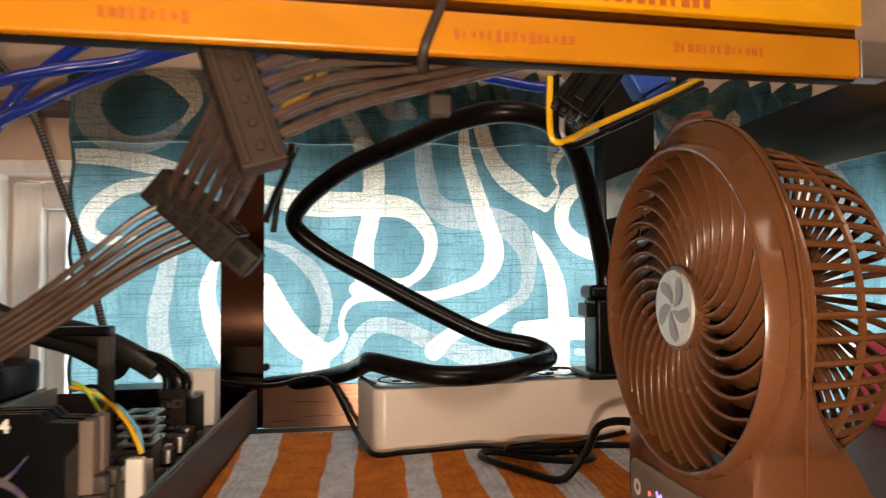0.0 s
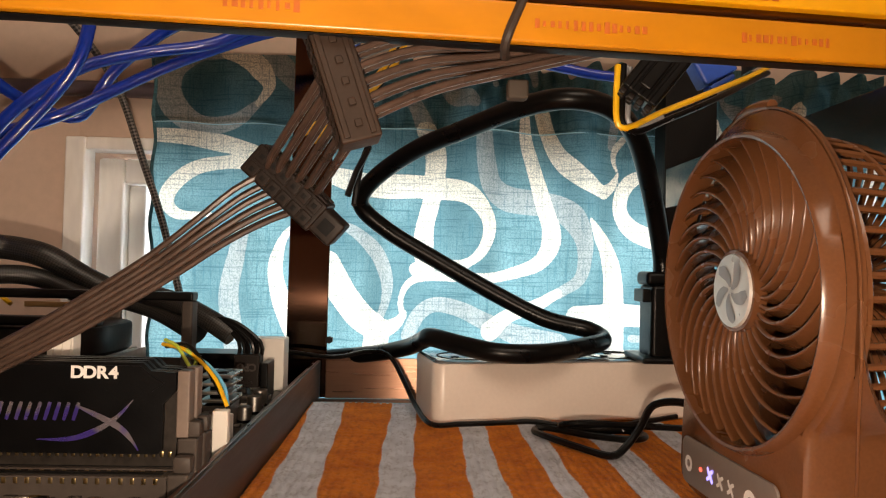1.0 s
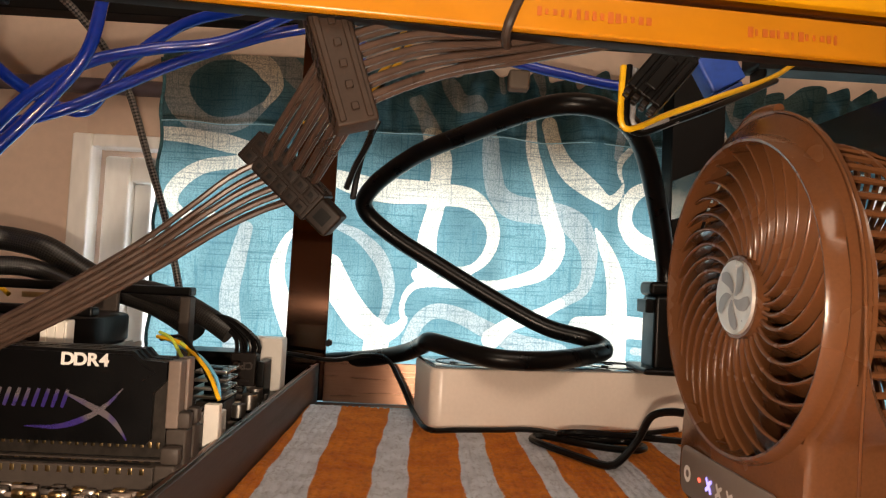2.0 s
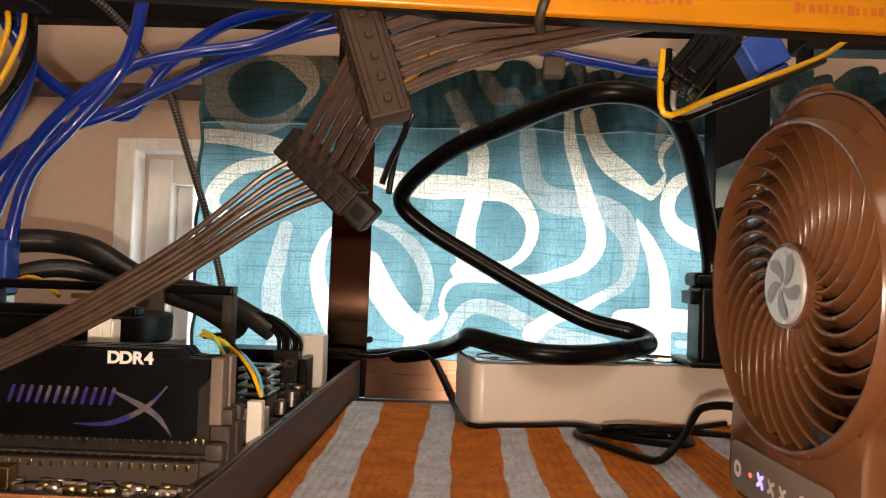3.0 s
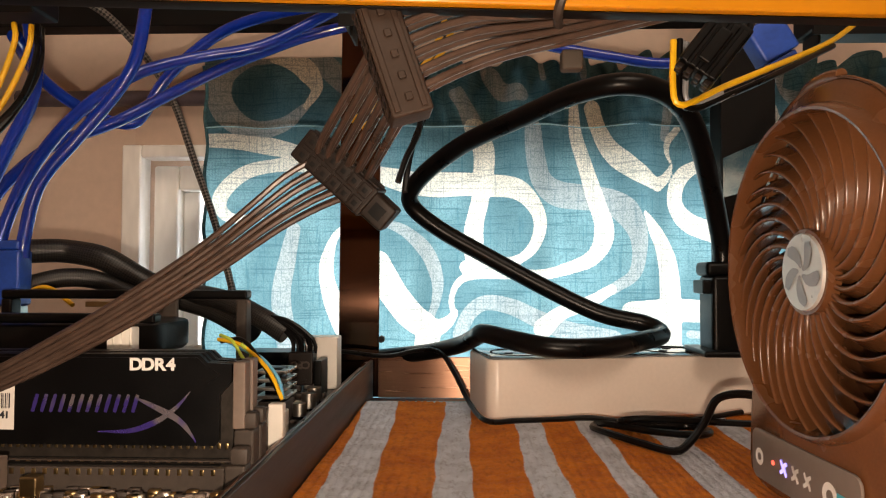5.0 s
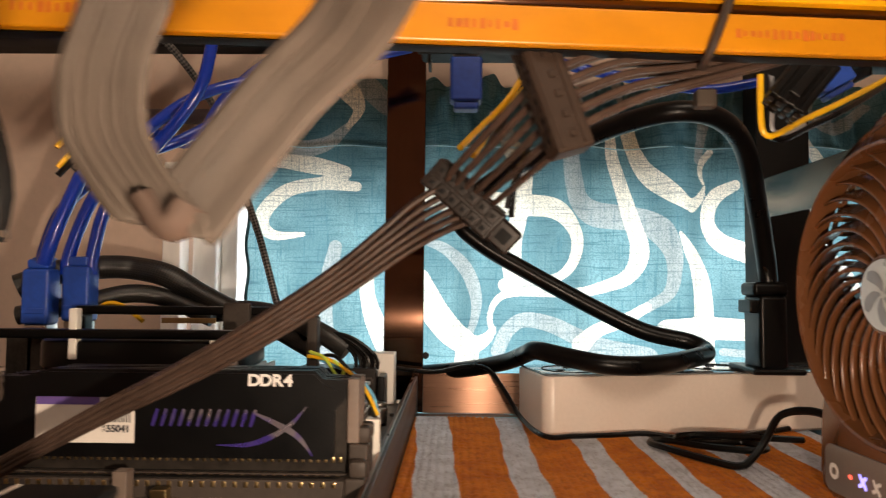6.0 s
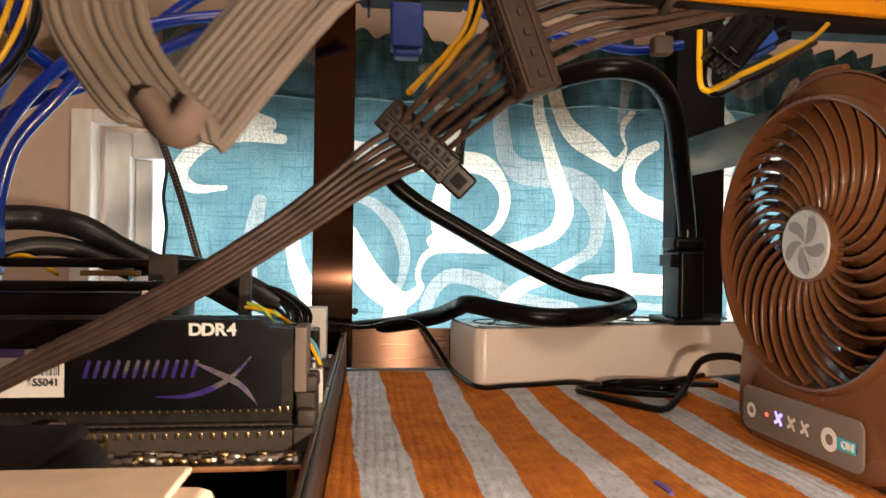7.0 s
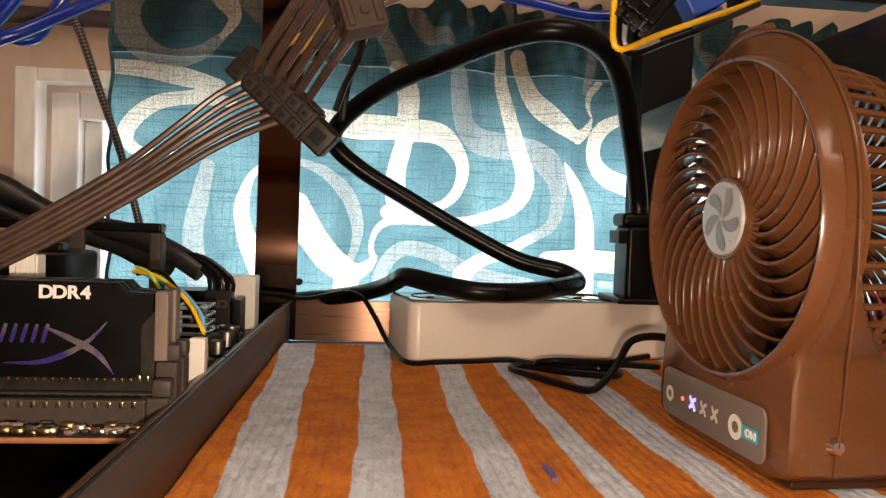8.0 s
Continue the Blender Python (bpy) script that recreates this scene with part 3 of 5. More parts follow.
pale([(275, 230), (300, 200), (290, 150), (320, 90), (300, 40)], (14, 22, 24, 30, 26))
pale([(360, 250), (340, 180), (380, 130), (420, 150), (430, 200)], (14, 18, 20, 18, 12))
pale([(330, 20), (400, 60), (470, 40)], (20, 26, 22))
gauze([(280, 262), (310, 240), (345, 262)], (12, 14, 12))
gauze([(420, 260), (460, 180), (450, 90)], (16, 18, 20))
gauze([(262, 272), (270, 250), (262, 225)], (14, 18, 12))


def band_field(bands, X, Z):
    """How far inside the nearest printed band each point lies, in millimetres."""
    best = np.full(X.shape, -60.0)
    for pts, widths in bands:
        line = spline([(x, 0, z) for x, z in pts], 2.5)
        n = len(line)
        ws = np.interp(np.linspace(0, len(widths) - 1, n), range(len(widths)), widths) * 0.43
        for q, w in zip(line, ws):
            best = np.maximum(best, w - np.hypot(X - q.x, Z - q.z))
    return best


def curtain(x0, x1, label, seed, flat_to):
    rng = np.random.default_rng(seed)
    xs, vs = np.arange(x0, x1 + 0.0001, 0.002), np.linspace(0, 1, 190)
    X, V = np.meshgrid(xs, vs, indexing="ij")
    gather = 1 / (1 + np.exp(-(X - flat_to) * 90))
    top = 0.2830 + gather * (0.0035 * np.sin(X * 105 + 1.3) + 0.0030 * np.sin(X * 233) - 0.004)
    Z = -0.09 + (top + 0.09) * V
    high = np.clip((Z - 0.215) / 0.05, 0, 1)
    fold = 0.0075 * np.sin(X * 62 + 0.8 * np.sin(Z * 14)) + 0.0045 * np.sin(X * 121 + 2.0 + Z * 6)
    fine = 0.0062 * np.sin(X * 260 + 1.8 * np.sin(Z * 60)) + 0.0040 * np.sin(X * 410 + Z * 90 + 2 * np.sin(X * 47))
    Y = 0.588 + fold * (0.40 + 0.60 * gather) + fine * high * gather + 0.0016 * np.sin(X * 33 + Z * 40)
    Y -= 0.0035 * np.exp(-((Z - 0.2225 - 0.0012 * np.sin(X * 90)) / 0.0016) ** 2) * -0.5
    pale, grey = band_field(PALE, X * 1000, Z * 1000), band_field(GAUZE, X * 1000, Z * 1000)
    nx, nv = X.shape
    verts = np.stack([X, Y, Z], -1).reshape(-1, 3)
    faces = [(i * nv + j, (i + 1) * nv + j, (i + 1) * nv + j + 1, i * nv + j + 1) for i in range(nx - 1) for j in range(nv - 1)]
    me = bpy.data.meshes.new("curtain")
    me.from_pydata(verts.tolist(), [], faces)
    for key, field in (("print_pale", pale), ("print_grey", grey)):
        me.attributes.new(key, "FLOAT", "POINT").data.foreach_set("value", field.ravel().astype(np.float32))
    me.materials.append(M_CURTAIN)
    me.shade_smooth()
    ob = tagged(new("curtain", me), label, "curtain", "curtains at the window")
    seam = [(float(x), 0.5845 + 0.0045 * math.sin(x * 62) * (0.25 if x < flat_to else 1), 0.2205 + 0.001 * math.sin(x * 90)) for x in np.arange(x0 + 0.002, x1, 0.012)]
    side = [(x0 + 0.0008 + 0.0012 * math.sin(z * 130), float(np.interp(z, Z[0], Y[0])) - 0.0012, float(z)) for z in np.arange(-0.085, 0.276, 0.006)]
    part("side_hem", tube(side, 0.0015, 7, 0.004), M_SIDEHEM, ob, "dark teal frayed side hem")
    part("seam", tube(seam, 0.0005, 6, 0.006), M_HEM, ob, "pale stitched seam of the rod pocket")
    return ob


curtain(-0.213, 0.62, "thin teal cotton curtain with pale swirling print, lit from behind", 1, -0.045)
rod = thing("curtain_rod", "mauve curtain rod fixed on the wall above the window", "curtain rod")
part("pole", tube([(-0.395, 0.6150, 0.2545), (0.0, 0.6150, 0.2545), (0.66, 0.6150, 0.2545)], 0.0072, 16, 0.05), M_ROD, rod)
part("end_cap", cyl(bmesh.new(), 0.0082, 0.008, pose(-0.396, 0.6150, 0.2545, 0, 90, 0), seg=20), M_ROD, rod)
part("bracket", block((-0.30, 0.612, 0.250), (-0.292, 0.6245, 0.259), 0.001), M_ROD, rod)


def rounded_slab(x0, x1, y0, y1, z0, z1, r, edge):
    out = []
    for cx, cy, a0 in ((x1 - r, y1 - r, 0), (x0 + r, y1 - r, 90), (x0 + r, y0 + r, 180), (x1 - r, y0 + r, 270)):
        for k in range(9):
            a = radians(a0 + 90 * k / 8)
            out.append((cx, cy, math.cos(a), math.sin(a)))
    bm, rings = bmesh.new(), []
    for z, shrink in ((z0, edge), (z0 + edge, 0), (z1 - edge, 0), (z1 - edge * 0.3, edge * 0.3), (z1, edge)):
        rings.append([bm.verts.new((cx + c * (r - shrink), cy + s * (r - shrink), z)) for cx, cy, c, s in out])
    n = len(out)
    for a, b in zip(rings, rings[1:]):
        for i in range(n):
            bm.faces.new((a[i], a[(i + 1) % n], b[(i + 1) % n], b[i]))
    bm.faces.new(rings[0][::-1]), bm.faces.new(rings[-1])
    return bm


# ---- desk fan ----
FAN = thing("desk_fan", "small brown plastic desk fan with swirled grille on striped cloth", "fan", "", (0.1465, 0.2530, 0.0), -87.5)
HEAD = Vector((0.0, 0.0, 0.0945))
R_IN, R_OUT = 0.0605, 0.0725


def fan_body():
    """An arch round the grille that runs down into the foot: loops of one closed section round the head."""
    n, bm, loops = 144, bmesh.new(), []
    for i in range(n):
        a = 2 * math.pi * i / n
        c, s = math.cos(a), math.sin(a)
        r = 0.0660 + 0.0070 * max(0.0, s) ** 2
        if s < 0:                       # the foot
            low = (HEAD.z - 0.0005) / -s
            side = (0.0460 if c > 0 else 0.0540) / max(abs(c), 1e-6)
            corner = math.hypot(0.0460 if c > 0 else 0.0540, HEAD.z)
            r = min(low, side)
            if r > corner - 0.006:
                r = corner - 0.006 + (r - corner + 0.006) * 0.3
            w = min(1.0, -s / 0.75) ** 2
            r = max(0.0660, 0.0660 * (1 - w) + r * w)
        down = max(0.0, -s)
        back = 0.0045 * (1 - down ** 2) + 0.0010
        depth = 0.0105 + 0.062 * down ** 2.6
        section = [(R_IN, depth * 0.8), (R_IN, 0.0002), (R_IN + 0.0005, -0.0022), (R_IN + 0.0016, -0.0026), (R_IN + 0.0025, -0.0014),
                   (R_IN + 0.0036, back * 0.75), (min(r - 0.0035, R_IN + 0.0060), back), (r - 0.0028, back + 0.0004), (r - 0.0009, back + 0.0016), (r, back + 0.0042),
                   (r, depth * 0.6), (r, depth - 0.002), (r - 0.002, depth)]
        loops.append([bm.verts.new((q * c, y, HEAD.z + q * s)) for q, y in section])
    k = len(loops[0])
    for i in range(n):
        for j in range(k):
            bm.faces.new((loops[i][j], loops[i][(j + 1) % k], loops[(i + 1) % n][(j + 1) % k], loops[(i + 1) % n][j]))
    bmesh.ops.recalc_face_normals(bm, faces=bm.faces)
    return bm


part("body", fan_body(), M_FAN, FAN)
part("foot_plate", block((-0.050, 0.006, 0.0), (0.042, 0.069, 0.003), 0.0010), M_FANDARK, FAN)
part("ridge", tube([(0.0660, 0.0078, 0.095), (0.0652, 0.0085, 0.075), (0.0592, 0.0120, 0.055), (0.0500, 0.018, 0.030), (0.0461, 0.019, 0.006)], 0.0006, 8), M_FAN, FAN)


def vane_mesh():
    """One swirled blade of the front grille, with a rounded front edge and a hooked outer end."""
    bm, n, rows = bmesh.new(), 18, []
    for i in range(n + 1):
        f = i / n
        r = 0.0150 + (R_IN + 0.0012 - 0.0150) * f
        a = 0.92 * f ** 1.25
        front = 0.0028 - 0.0020 * math.sin(f * math.pi * 0.62) + 0.0045 * max(0.0, f - 0.82) ** 1.2
        d, th = 0.0150 - 0.002 * f, 0.0023
        lean = -(0.21 - 0.09 * f)
        p = []
        for k in range(7):
            w = math.pi * k / 6
            p.append((front + th * 0.55 * (1 - math.sin(w)), th * 0.5 * (1 - math.cos(w)) / r))
        p += [(front + d * 0.5, th / r + lean * d * 0.5 / 0.0105), (front + d, th * 0.8 / r + lean * d / 0.0105), (front + d, th * 0.2 / r + lean * d / 0.0105), (front + d * 0.5, lean * d * 0.5 / 0.0105)]
        rows.append([bm.verts.new((r * math.cos(a + da), y, r * math.sin(a + da))) for y, da in p])
    k = len(rows[0])
    for i in range(n):
        for j in range(k):
            bm.faces.new((rows[i][j], rows[i][(j + 1) % k], rows[i + 1][(j + 1) % k], rows[i + 1][j]))
    bm.faces.new(rows[0][::-1]), bm.faces.new(rows[-1])
    bmesh.ops.recalc_face_normals(bm, faces=bm.faces)
    me = bpy.data.meshes.new("vane")
    bm.to_mesh(me)
    bm.free()
    me.materials.append(M_FAN)
    me.shade_smooth()
    me.set_sharp_from_angle(angle=radians(62))
    return me


VANE = vane_mesh()
for i in range(30):
    v = new("vane", VANE)
    v.parent = FAN
    v.matrix_basis = pose(0, 0, HEAD.z, 0, -360 / 30 * i, 0)

hub = part("badge", cyl(bmesh.new(), 0.0168, 0.0050, pose(0, 0.0030, HEAD.z, 90), 0.0164, 40), M_FAN, FAN)
face = cyl(bmesh.new(), 0.0150, 0.0012, pose(0, 0.0000, HEAD.z, 90), 0.0146, 40)
part("badge_face", face, M_BADGE, hub, "silver round badge")
for i in range(5):
    a = 2 * math.pi * i / 5 + 0.3
    pts = [(0.0125 * f * math.cos(a + 0.9 * f), 0.0125 * f * math.sin(a + 0.9 * f)) for f in (0.12, 0.4, 0.7, 1.0)]
    part("badge_swirl", stroke(pts, (0.001, 0.0042, 0.0056, 0.003), 0.0003, pose(0, -0.0009, HEAD.z)), M_BADGEDARK, hub)


def rotor():
    bm = cyl(bmesh.new(), 0.012, 0.018, pose(0, 0.020, HEAD.z, 90), seg=28)
    return bm


axle = part("rotor_hub", rotor(), M_FANDARK, FAN)
for i in range(4):
    bm, grid = bmesh.new(), []
    for u in range(9):
        row = []
        for w in range(7):
            r, a = 0.011 + 0.041 * w / 6, (u / 8 - 0.5) * (0.50 + 0.20 * w / 6) + i * math.pi / 2 + 0.4
            row.append(bm.verts.new((r * math.cos(a), 0.020 + 0.010 * (u / 8 - 0.5), HEAD.z + r * math.sin(a))))
        grid.append(row)
    for u in range(8):
        for w in range(6):
            bm.faces.new((grid[u][w], grid[u + 1][w], grid[u + 1][w + 1], grid[u][w + 1]))
    bmesh.ops.solidify(bm, geom=bm.faces[:], thickness=0.0012)
    part("rotor_blade", bm, M_FANDARK, axle)

cage = part("rear_cage", cyl(bmesh.new(), 0.014, 0.020, pose(0, 0.0385, HEAD.z, 90), seg=28), M_FAN, FAN)
for y, r in ((0.0125, 0.0630), (0.0310, 0.0610), (0.0490, 0.0550)):
    ring = [(r * math.cos(2 * math.pi * k / 40), y, HEAD.z + r * math.sin(2 * math.pi * k / 40)) for k in range(41)]
    part("cage_ring", tube(ring, 0.0013, 6, 0.02), M_FAN, cage)
bar = tube([(0.0630, 0.0095, 0), (0.0610, 0.031, 0), (0.0555, 0.0485, 0), (0.040, 0.0500, 0.002), (0.013, 0.0485, 0.004)], 0.00125, 6, 0.012)
BAR = part("cage_bar", bar, M_FAN, cage)
BAR.matrix_basis = pose(0, 0, HEAD.z)
for i in range(1, 52):
    b = new("cage_bar", BAR.data)
    b.parent = cage
    b.matrix_basis = pose(0, 0, HEAD.z, 0, 360 / 52 * i, 0)
part("hook", tube([(-0.019, 0.010, 0.1640), (-0.012, 0.009, 0.1672), (-0.004, 0.0085, 0.1684), (0.004, 0.0085, 0.1684), (0.012, 0.009, 0.1672)], 0.0024, 10, 0.002), M_FAN, FAN, "brown hanging hook folded on the head")
part("collar", tube([((0.0660 + 0.0070 * max(0.0, math.sin(a)) ** 2) * math.cos(a), 0.0075, HEAD.z + (0.0660 + 0.0070 * max(0.0, math.sin(a)) ** 2) * math.sin(a)) for a in np.linspace(0.0, math.pi, 40)], 0.0006, 8, 0.02), M_FAN, FAN)

panel = part("control_panel", rounded_slab(-0.0445, 0.0345, 0.0055, 0.0265, -0.0004, 0.0009, 0.0045, 0.0003), M_PANEL, FAN, "grey control panel with white symbols")
panel.data.transform(Matrix.Rotation(radians(90), 4, "X"))
panel.matrix_basis = pose(0, 0.0008, 0.0)


def on_panel(x, z):
    return pose(x, -0.0012, z)


def ring_mesh(r, w, depth=0.0003):
    pts = [(r * math.cos(2 * math.pi * k / 28), r * math.sin(2 * math.pi * k / 28)) for k in range(29)]
    return stroke(pts, (w, w), depth)


for name, x, r, w in (("light_button", -0.0370, 0.0026, 0.0019), ("power_button", 0.0165, 0.0035, 0.0026)):
    o = part(name, ring_mesh(r, w), M_PRINTWHITE, panel)
    o.matrix_basis = on_panel(x, 0.0150)
o = part("red_light", cyl(bmesh.new(), 0.0010, 0.0004, pose(0, 0, 0, 90), seg=14), M_LEDRED, panel)
o.matrix_basis = on_panel(-0.0250, 0.0155)
for i, (x, mt) in enumerate(((-0.0165, M_LEDBLUE), (-0.0075, M_PRINTWHITE), (0.0015, M_PRINTWHITE))):
    sym = part("fan_symbol", stroke([(-0.0021, -0.0016), (-0.0006, -0.0009), (0.0006, 0.0009), (0.0021, 0.0016)], (0.0010, 0.0013, 0.0010), 0.0003), mt, panel)
    sym.matrix_basis = on_panel(x, 0.0155) @ Matrix.Diagonal((1.3, 1, 1.4, 1))
    arm = part("symbol_arm", stroke([(0.0016, -0.0021), (0.0008, -0.0007), (-0.0008, 0.0007), (-0.0016, 0.0021)], (0.0010, 0.0013, 0.0010), 0.0003), mt, sym)
tag = part("switch_tag", block((0.0210, -0.0013, 0.0125), (0.0315, -0.0010, 0.0175), 0.0), M_PRINTCYAN, panel, "cyan switch tag")
text_mesh("switch_word", "ON", 0.0042, 0.0002, M_PRINTWHITE, tag, pose(0.0270, -0.0015, 0.0150, 90, 0, 0))
part("side_screw", cyl(bmesh.new(), 0.0035, 0.0022, pose(0.0470, 0.0188, 0.0165, 0, 90, 0), 0.0022, 18), M_CHROME, FAN, "bright steel screw")
part("power_jack", block((-0.0640, 0.012, 0.024), (-0.0535, 0.023, 0.036), 0.002), M_BLACK, FAN, "black plug in its socket")

# ---- power strip ----
STRIP = thing("power_strip", "off-white plastic power strip with rounded corners on the striped cloth", "power strip", "", (0.0315, 0.4215, 0.0), 11.0)


part("housing", rounded_slab(0.0, 0.270, 0.0, 0.064, -0.0008, 0.0388, 0.008, 0.0018), M_STRIP, STRIP)
part("top_plate", rounded_slab(0.0015, 0.2685, 0.0015, 0.0625, 0.0386, 0.0396, 0.006, 0.0003), M_STRIPTOP, STRIP, "glossy grey top plate")
for sx in (0.030, 0.085, 0.140, 0.195):
    well = [(sx + 0.0205 * math.cos(2 * math.pi * k / 32), 0.032 + 0.0205 * math.sin(2 * math.pi * k / 32), 0.0397) for k in range(33)]
    part("socket_ring", tube(well, 0.0005, 6, 0.003), M_HOLE, STRIP)
    for hx, hy in ((0, 0.0085), (-0.010, -0.006), (0.010, -0.006)):
        part("socket_hole", cyl(bmesh.new(), 0.0030, 0.0006, pose(sx + hx, 0.032 + hy, 0.0398), seg=14), M_HOLE, STRIP)

PLUG = thing("mains_plug", "black mains plug standing in the power strip", "plug")
part("plug_body", block((0.1770, 0.4380, 0.0420), (0.1960, 0.4660, 0.0920), 0.003), M_BLACK, PLUG)
part("plug_flange", block((0.1690, 0.4300, 0.0400), (0.2040, 0.4740, 0.0440), 0.0015), M_BLACK, PLUG)
part("plug_neck", block((0.1740, 0.4400, 0.0915), (0.1980, 0.4640, 0.1010), 0.003), M_BLACK, PLUG)
part("grip", block((0.1720, 0.4420, 0.0800), (0.1780, 0.4620, 0.0890), 0.001), M_BLACK, PLUG)

cable = tube([(-0.0520, 0.5550, 0.0240), (-0.0130, 0.5300, 0.0310), (0.0130, 0.5000, 0.0400), (0.0250, 0.4700, 0.0490), (0.0300, 0.4500, 0.0530), (0.0500, 0.4300, 0.0500), (0.0740, 0.4180, 0.0470), (0.1060, 0.4240, 0.0470), (0.1380, 0.4520, 0.0490), (0.1540, 0.4740, 0.0510), (0.1460, 0.4860, 0.0570), (0.1150, 0.4920, 0.0640), (0.0790, 0.4980, 0.0810), (0.0330, 0.5030, 0.1060), (-0.0050, 0.5030, 0.1280), (-0.0240, 0.4980, 0.1460), (-0.0150, 0.4820, 0.1620), (0.0150, 0.4520, 0.1800), (0.0480, 0.4220, 0.1900), (0.0810, 0.3880, 0.1980), (0.1070, 0.3740, 0.2000), (0.1330, 0.3820, 0.1960), (0.1540, 0.4020, 0.1820), (0.1740, 0.4320, 0.1500), (0.1870, 0.4500, 0.1150), (0.1890, 0.4520, 0.0990)], 0.0064, 18, 0.004)
LOOP = tagged(part("power_cable", cable, M_RUBBER), "thick glossy black mains cable looped over the power strip", "cable")

thin = tube([(-0.1050, 0.5200, 0.0330), (-0.0780, 0.5150, 0.0330), (-0.0430, 0.5120, 0.0300), (-0.0170, 0.5100, 0.0350), (-0.0010, 0.5000, 0.0340), (0.0100, 0.4800, 0.0210), (0.0200, 0.4560, 0.0060), (0.0300, 0.4080, 0.0040), (0.0490, 0.4090, 0.0040), (0.0740, 0.4140, 0.0040), (0.0940, 0.4140, 0.0050), (0.1180, 0.4120, 0.0030), (0.1530, 0.4180, 0.0030), (0.1940, 0.4360, 0.0050)], 0.0017, 8, 0.003)
tagged(part("thin_cable", thin, M_RUBBER), "thin black cable lying along the foot of the power strip", "cable")
fancord = tube([(0.1640, 0.318, 0.030), (0.1580, 0.332, 0.034), (0.1470, 0.345, 0.030), (0.1420, 0.352, 0.016), (0.1330, 0.349, 0.006), (0.1250, 0.348, 0.002), (0.1120, 0.365, 0.002), (0.0970, 0.386, 0.003), (0.0925, 0.399, 0.003), (0.1000, 0.403, 0.004),
                (0.1250, 0.383, 0.004), (0.1450, 0.372, 0.005), (0.1560, 0.385, 0.004), (0.1490, 0.402, 0.003), (0.1270, 0.398, 0.003), (0.1080, 0.398, 0.006), (0.1200, 0.393, 0.009), (0.1500, 0.398, 0.007), (0.1900, 0.410, 0.003)], 0.0021, 8, 0.003)
tagged(part("usb_cable", fancord, M_RUBBER), "black fan cord in loose loops on the striped cloth", "cable")

# ---- motherboard and its parts ----
BOARD = thing("motherboard", "black computer motherboard lying in the steel tray", "motherboard")
BZ = 0.0168
part("circuit_board", block((-0.300, 0.2140, BZ - 0.0016), (-0.0610, 0.4560, BZ), 0.0003), M_PCB, BOARD)
for sx, sy in ((-0.0650, 0.2200), (-0.1800, 0.2200), (-0.2900, 0.2200), (-0.0650, 0.4500), (-0.1800, 0.4500), (-0.2900, 0.4500)):
    part("standoff", cyl(bmesh.new(), 0.0030, 0.0192, pose(sx, sy, BZ - 0.0112), seg=6), M_GOLD, BOARD)
    part("screw_head", cyl(bmesh.new(), 0.0030, 0.0016, pose(sx, sy, BZ + 0.0008), 0.0024, seg=14), M_TIN, BOARD)


def dimm_slot(y, tall):
    o = part("memory_slot", block((-0.2060, y - 0.0034, BZ), (-0.0665, y + 0.0034, BZ + 0.0088), 0.0006), M_SLOT, BOARD, "grey memory slot")
    part("slot_gap", block((-0.2040, y - 0.0009, BZ + 0.0084), (-0.0690, y + 0.0009, BZ + 0.0091), 0.0), M_HOLE, o)
    part("latch", block((-0.0665, y - 0.0036, BZ), (-0.0590, y + 0.0036, BZ + tall), 0.0010), M_SLOT, o)
    if tall > 0.01:
        part("latch_post", block((-0.0672, y - 0.0030, BZ + tall), (-0.0625, y + 0.0030, 0.0612), 0.0006), M_LATCH, o)
    part("latch_lever", block((-0.0650, y - 0.0026, BZ + tall), (-0.0585, y + 0.0026, BZ + tall + 0.0060), 0.0012), M_SLOT, o)
    return o


for y, tall in ((0.2285, 0.0095), (0.2380, 0.020), (0.2475, 0.020)):
    slot = dimm_slot(y, tall)
    for k in range(34):
        part("slot_contact", block((-0.2030 + 0.0040 * k, y - 0.0037, BZ + 0.0062), (-0.2016 + 0.0040 * k, y - 0.0033, BZ + 0.0082), 0.0), M_GOLD, slot)


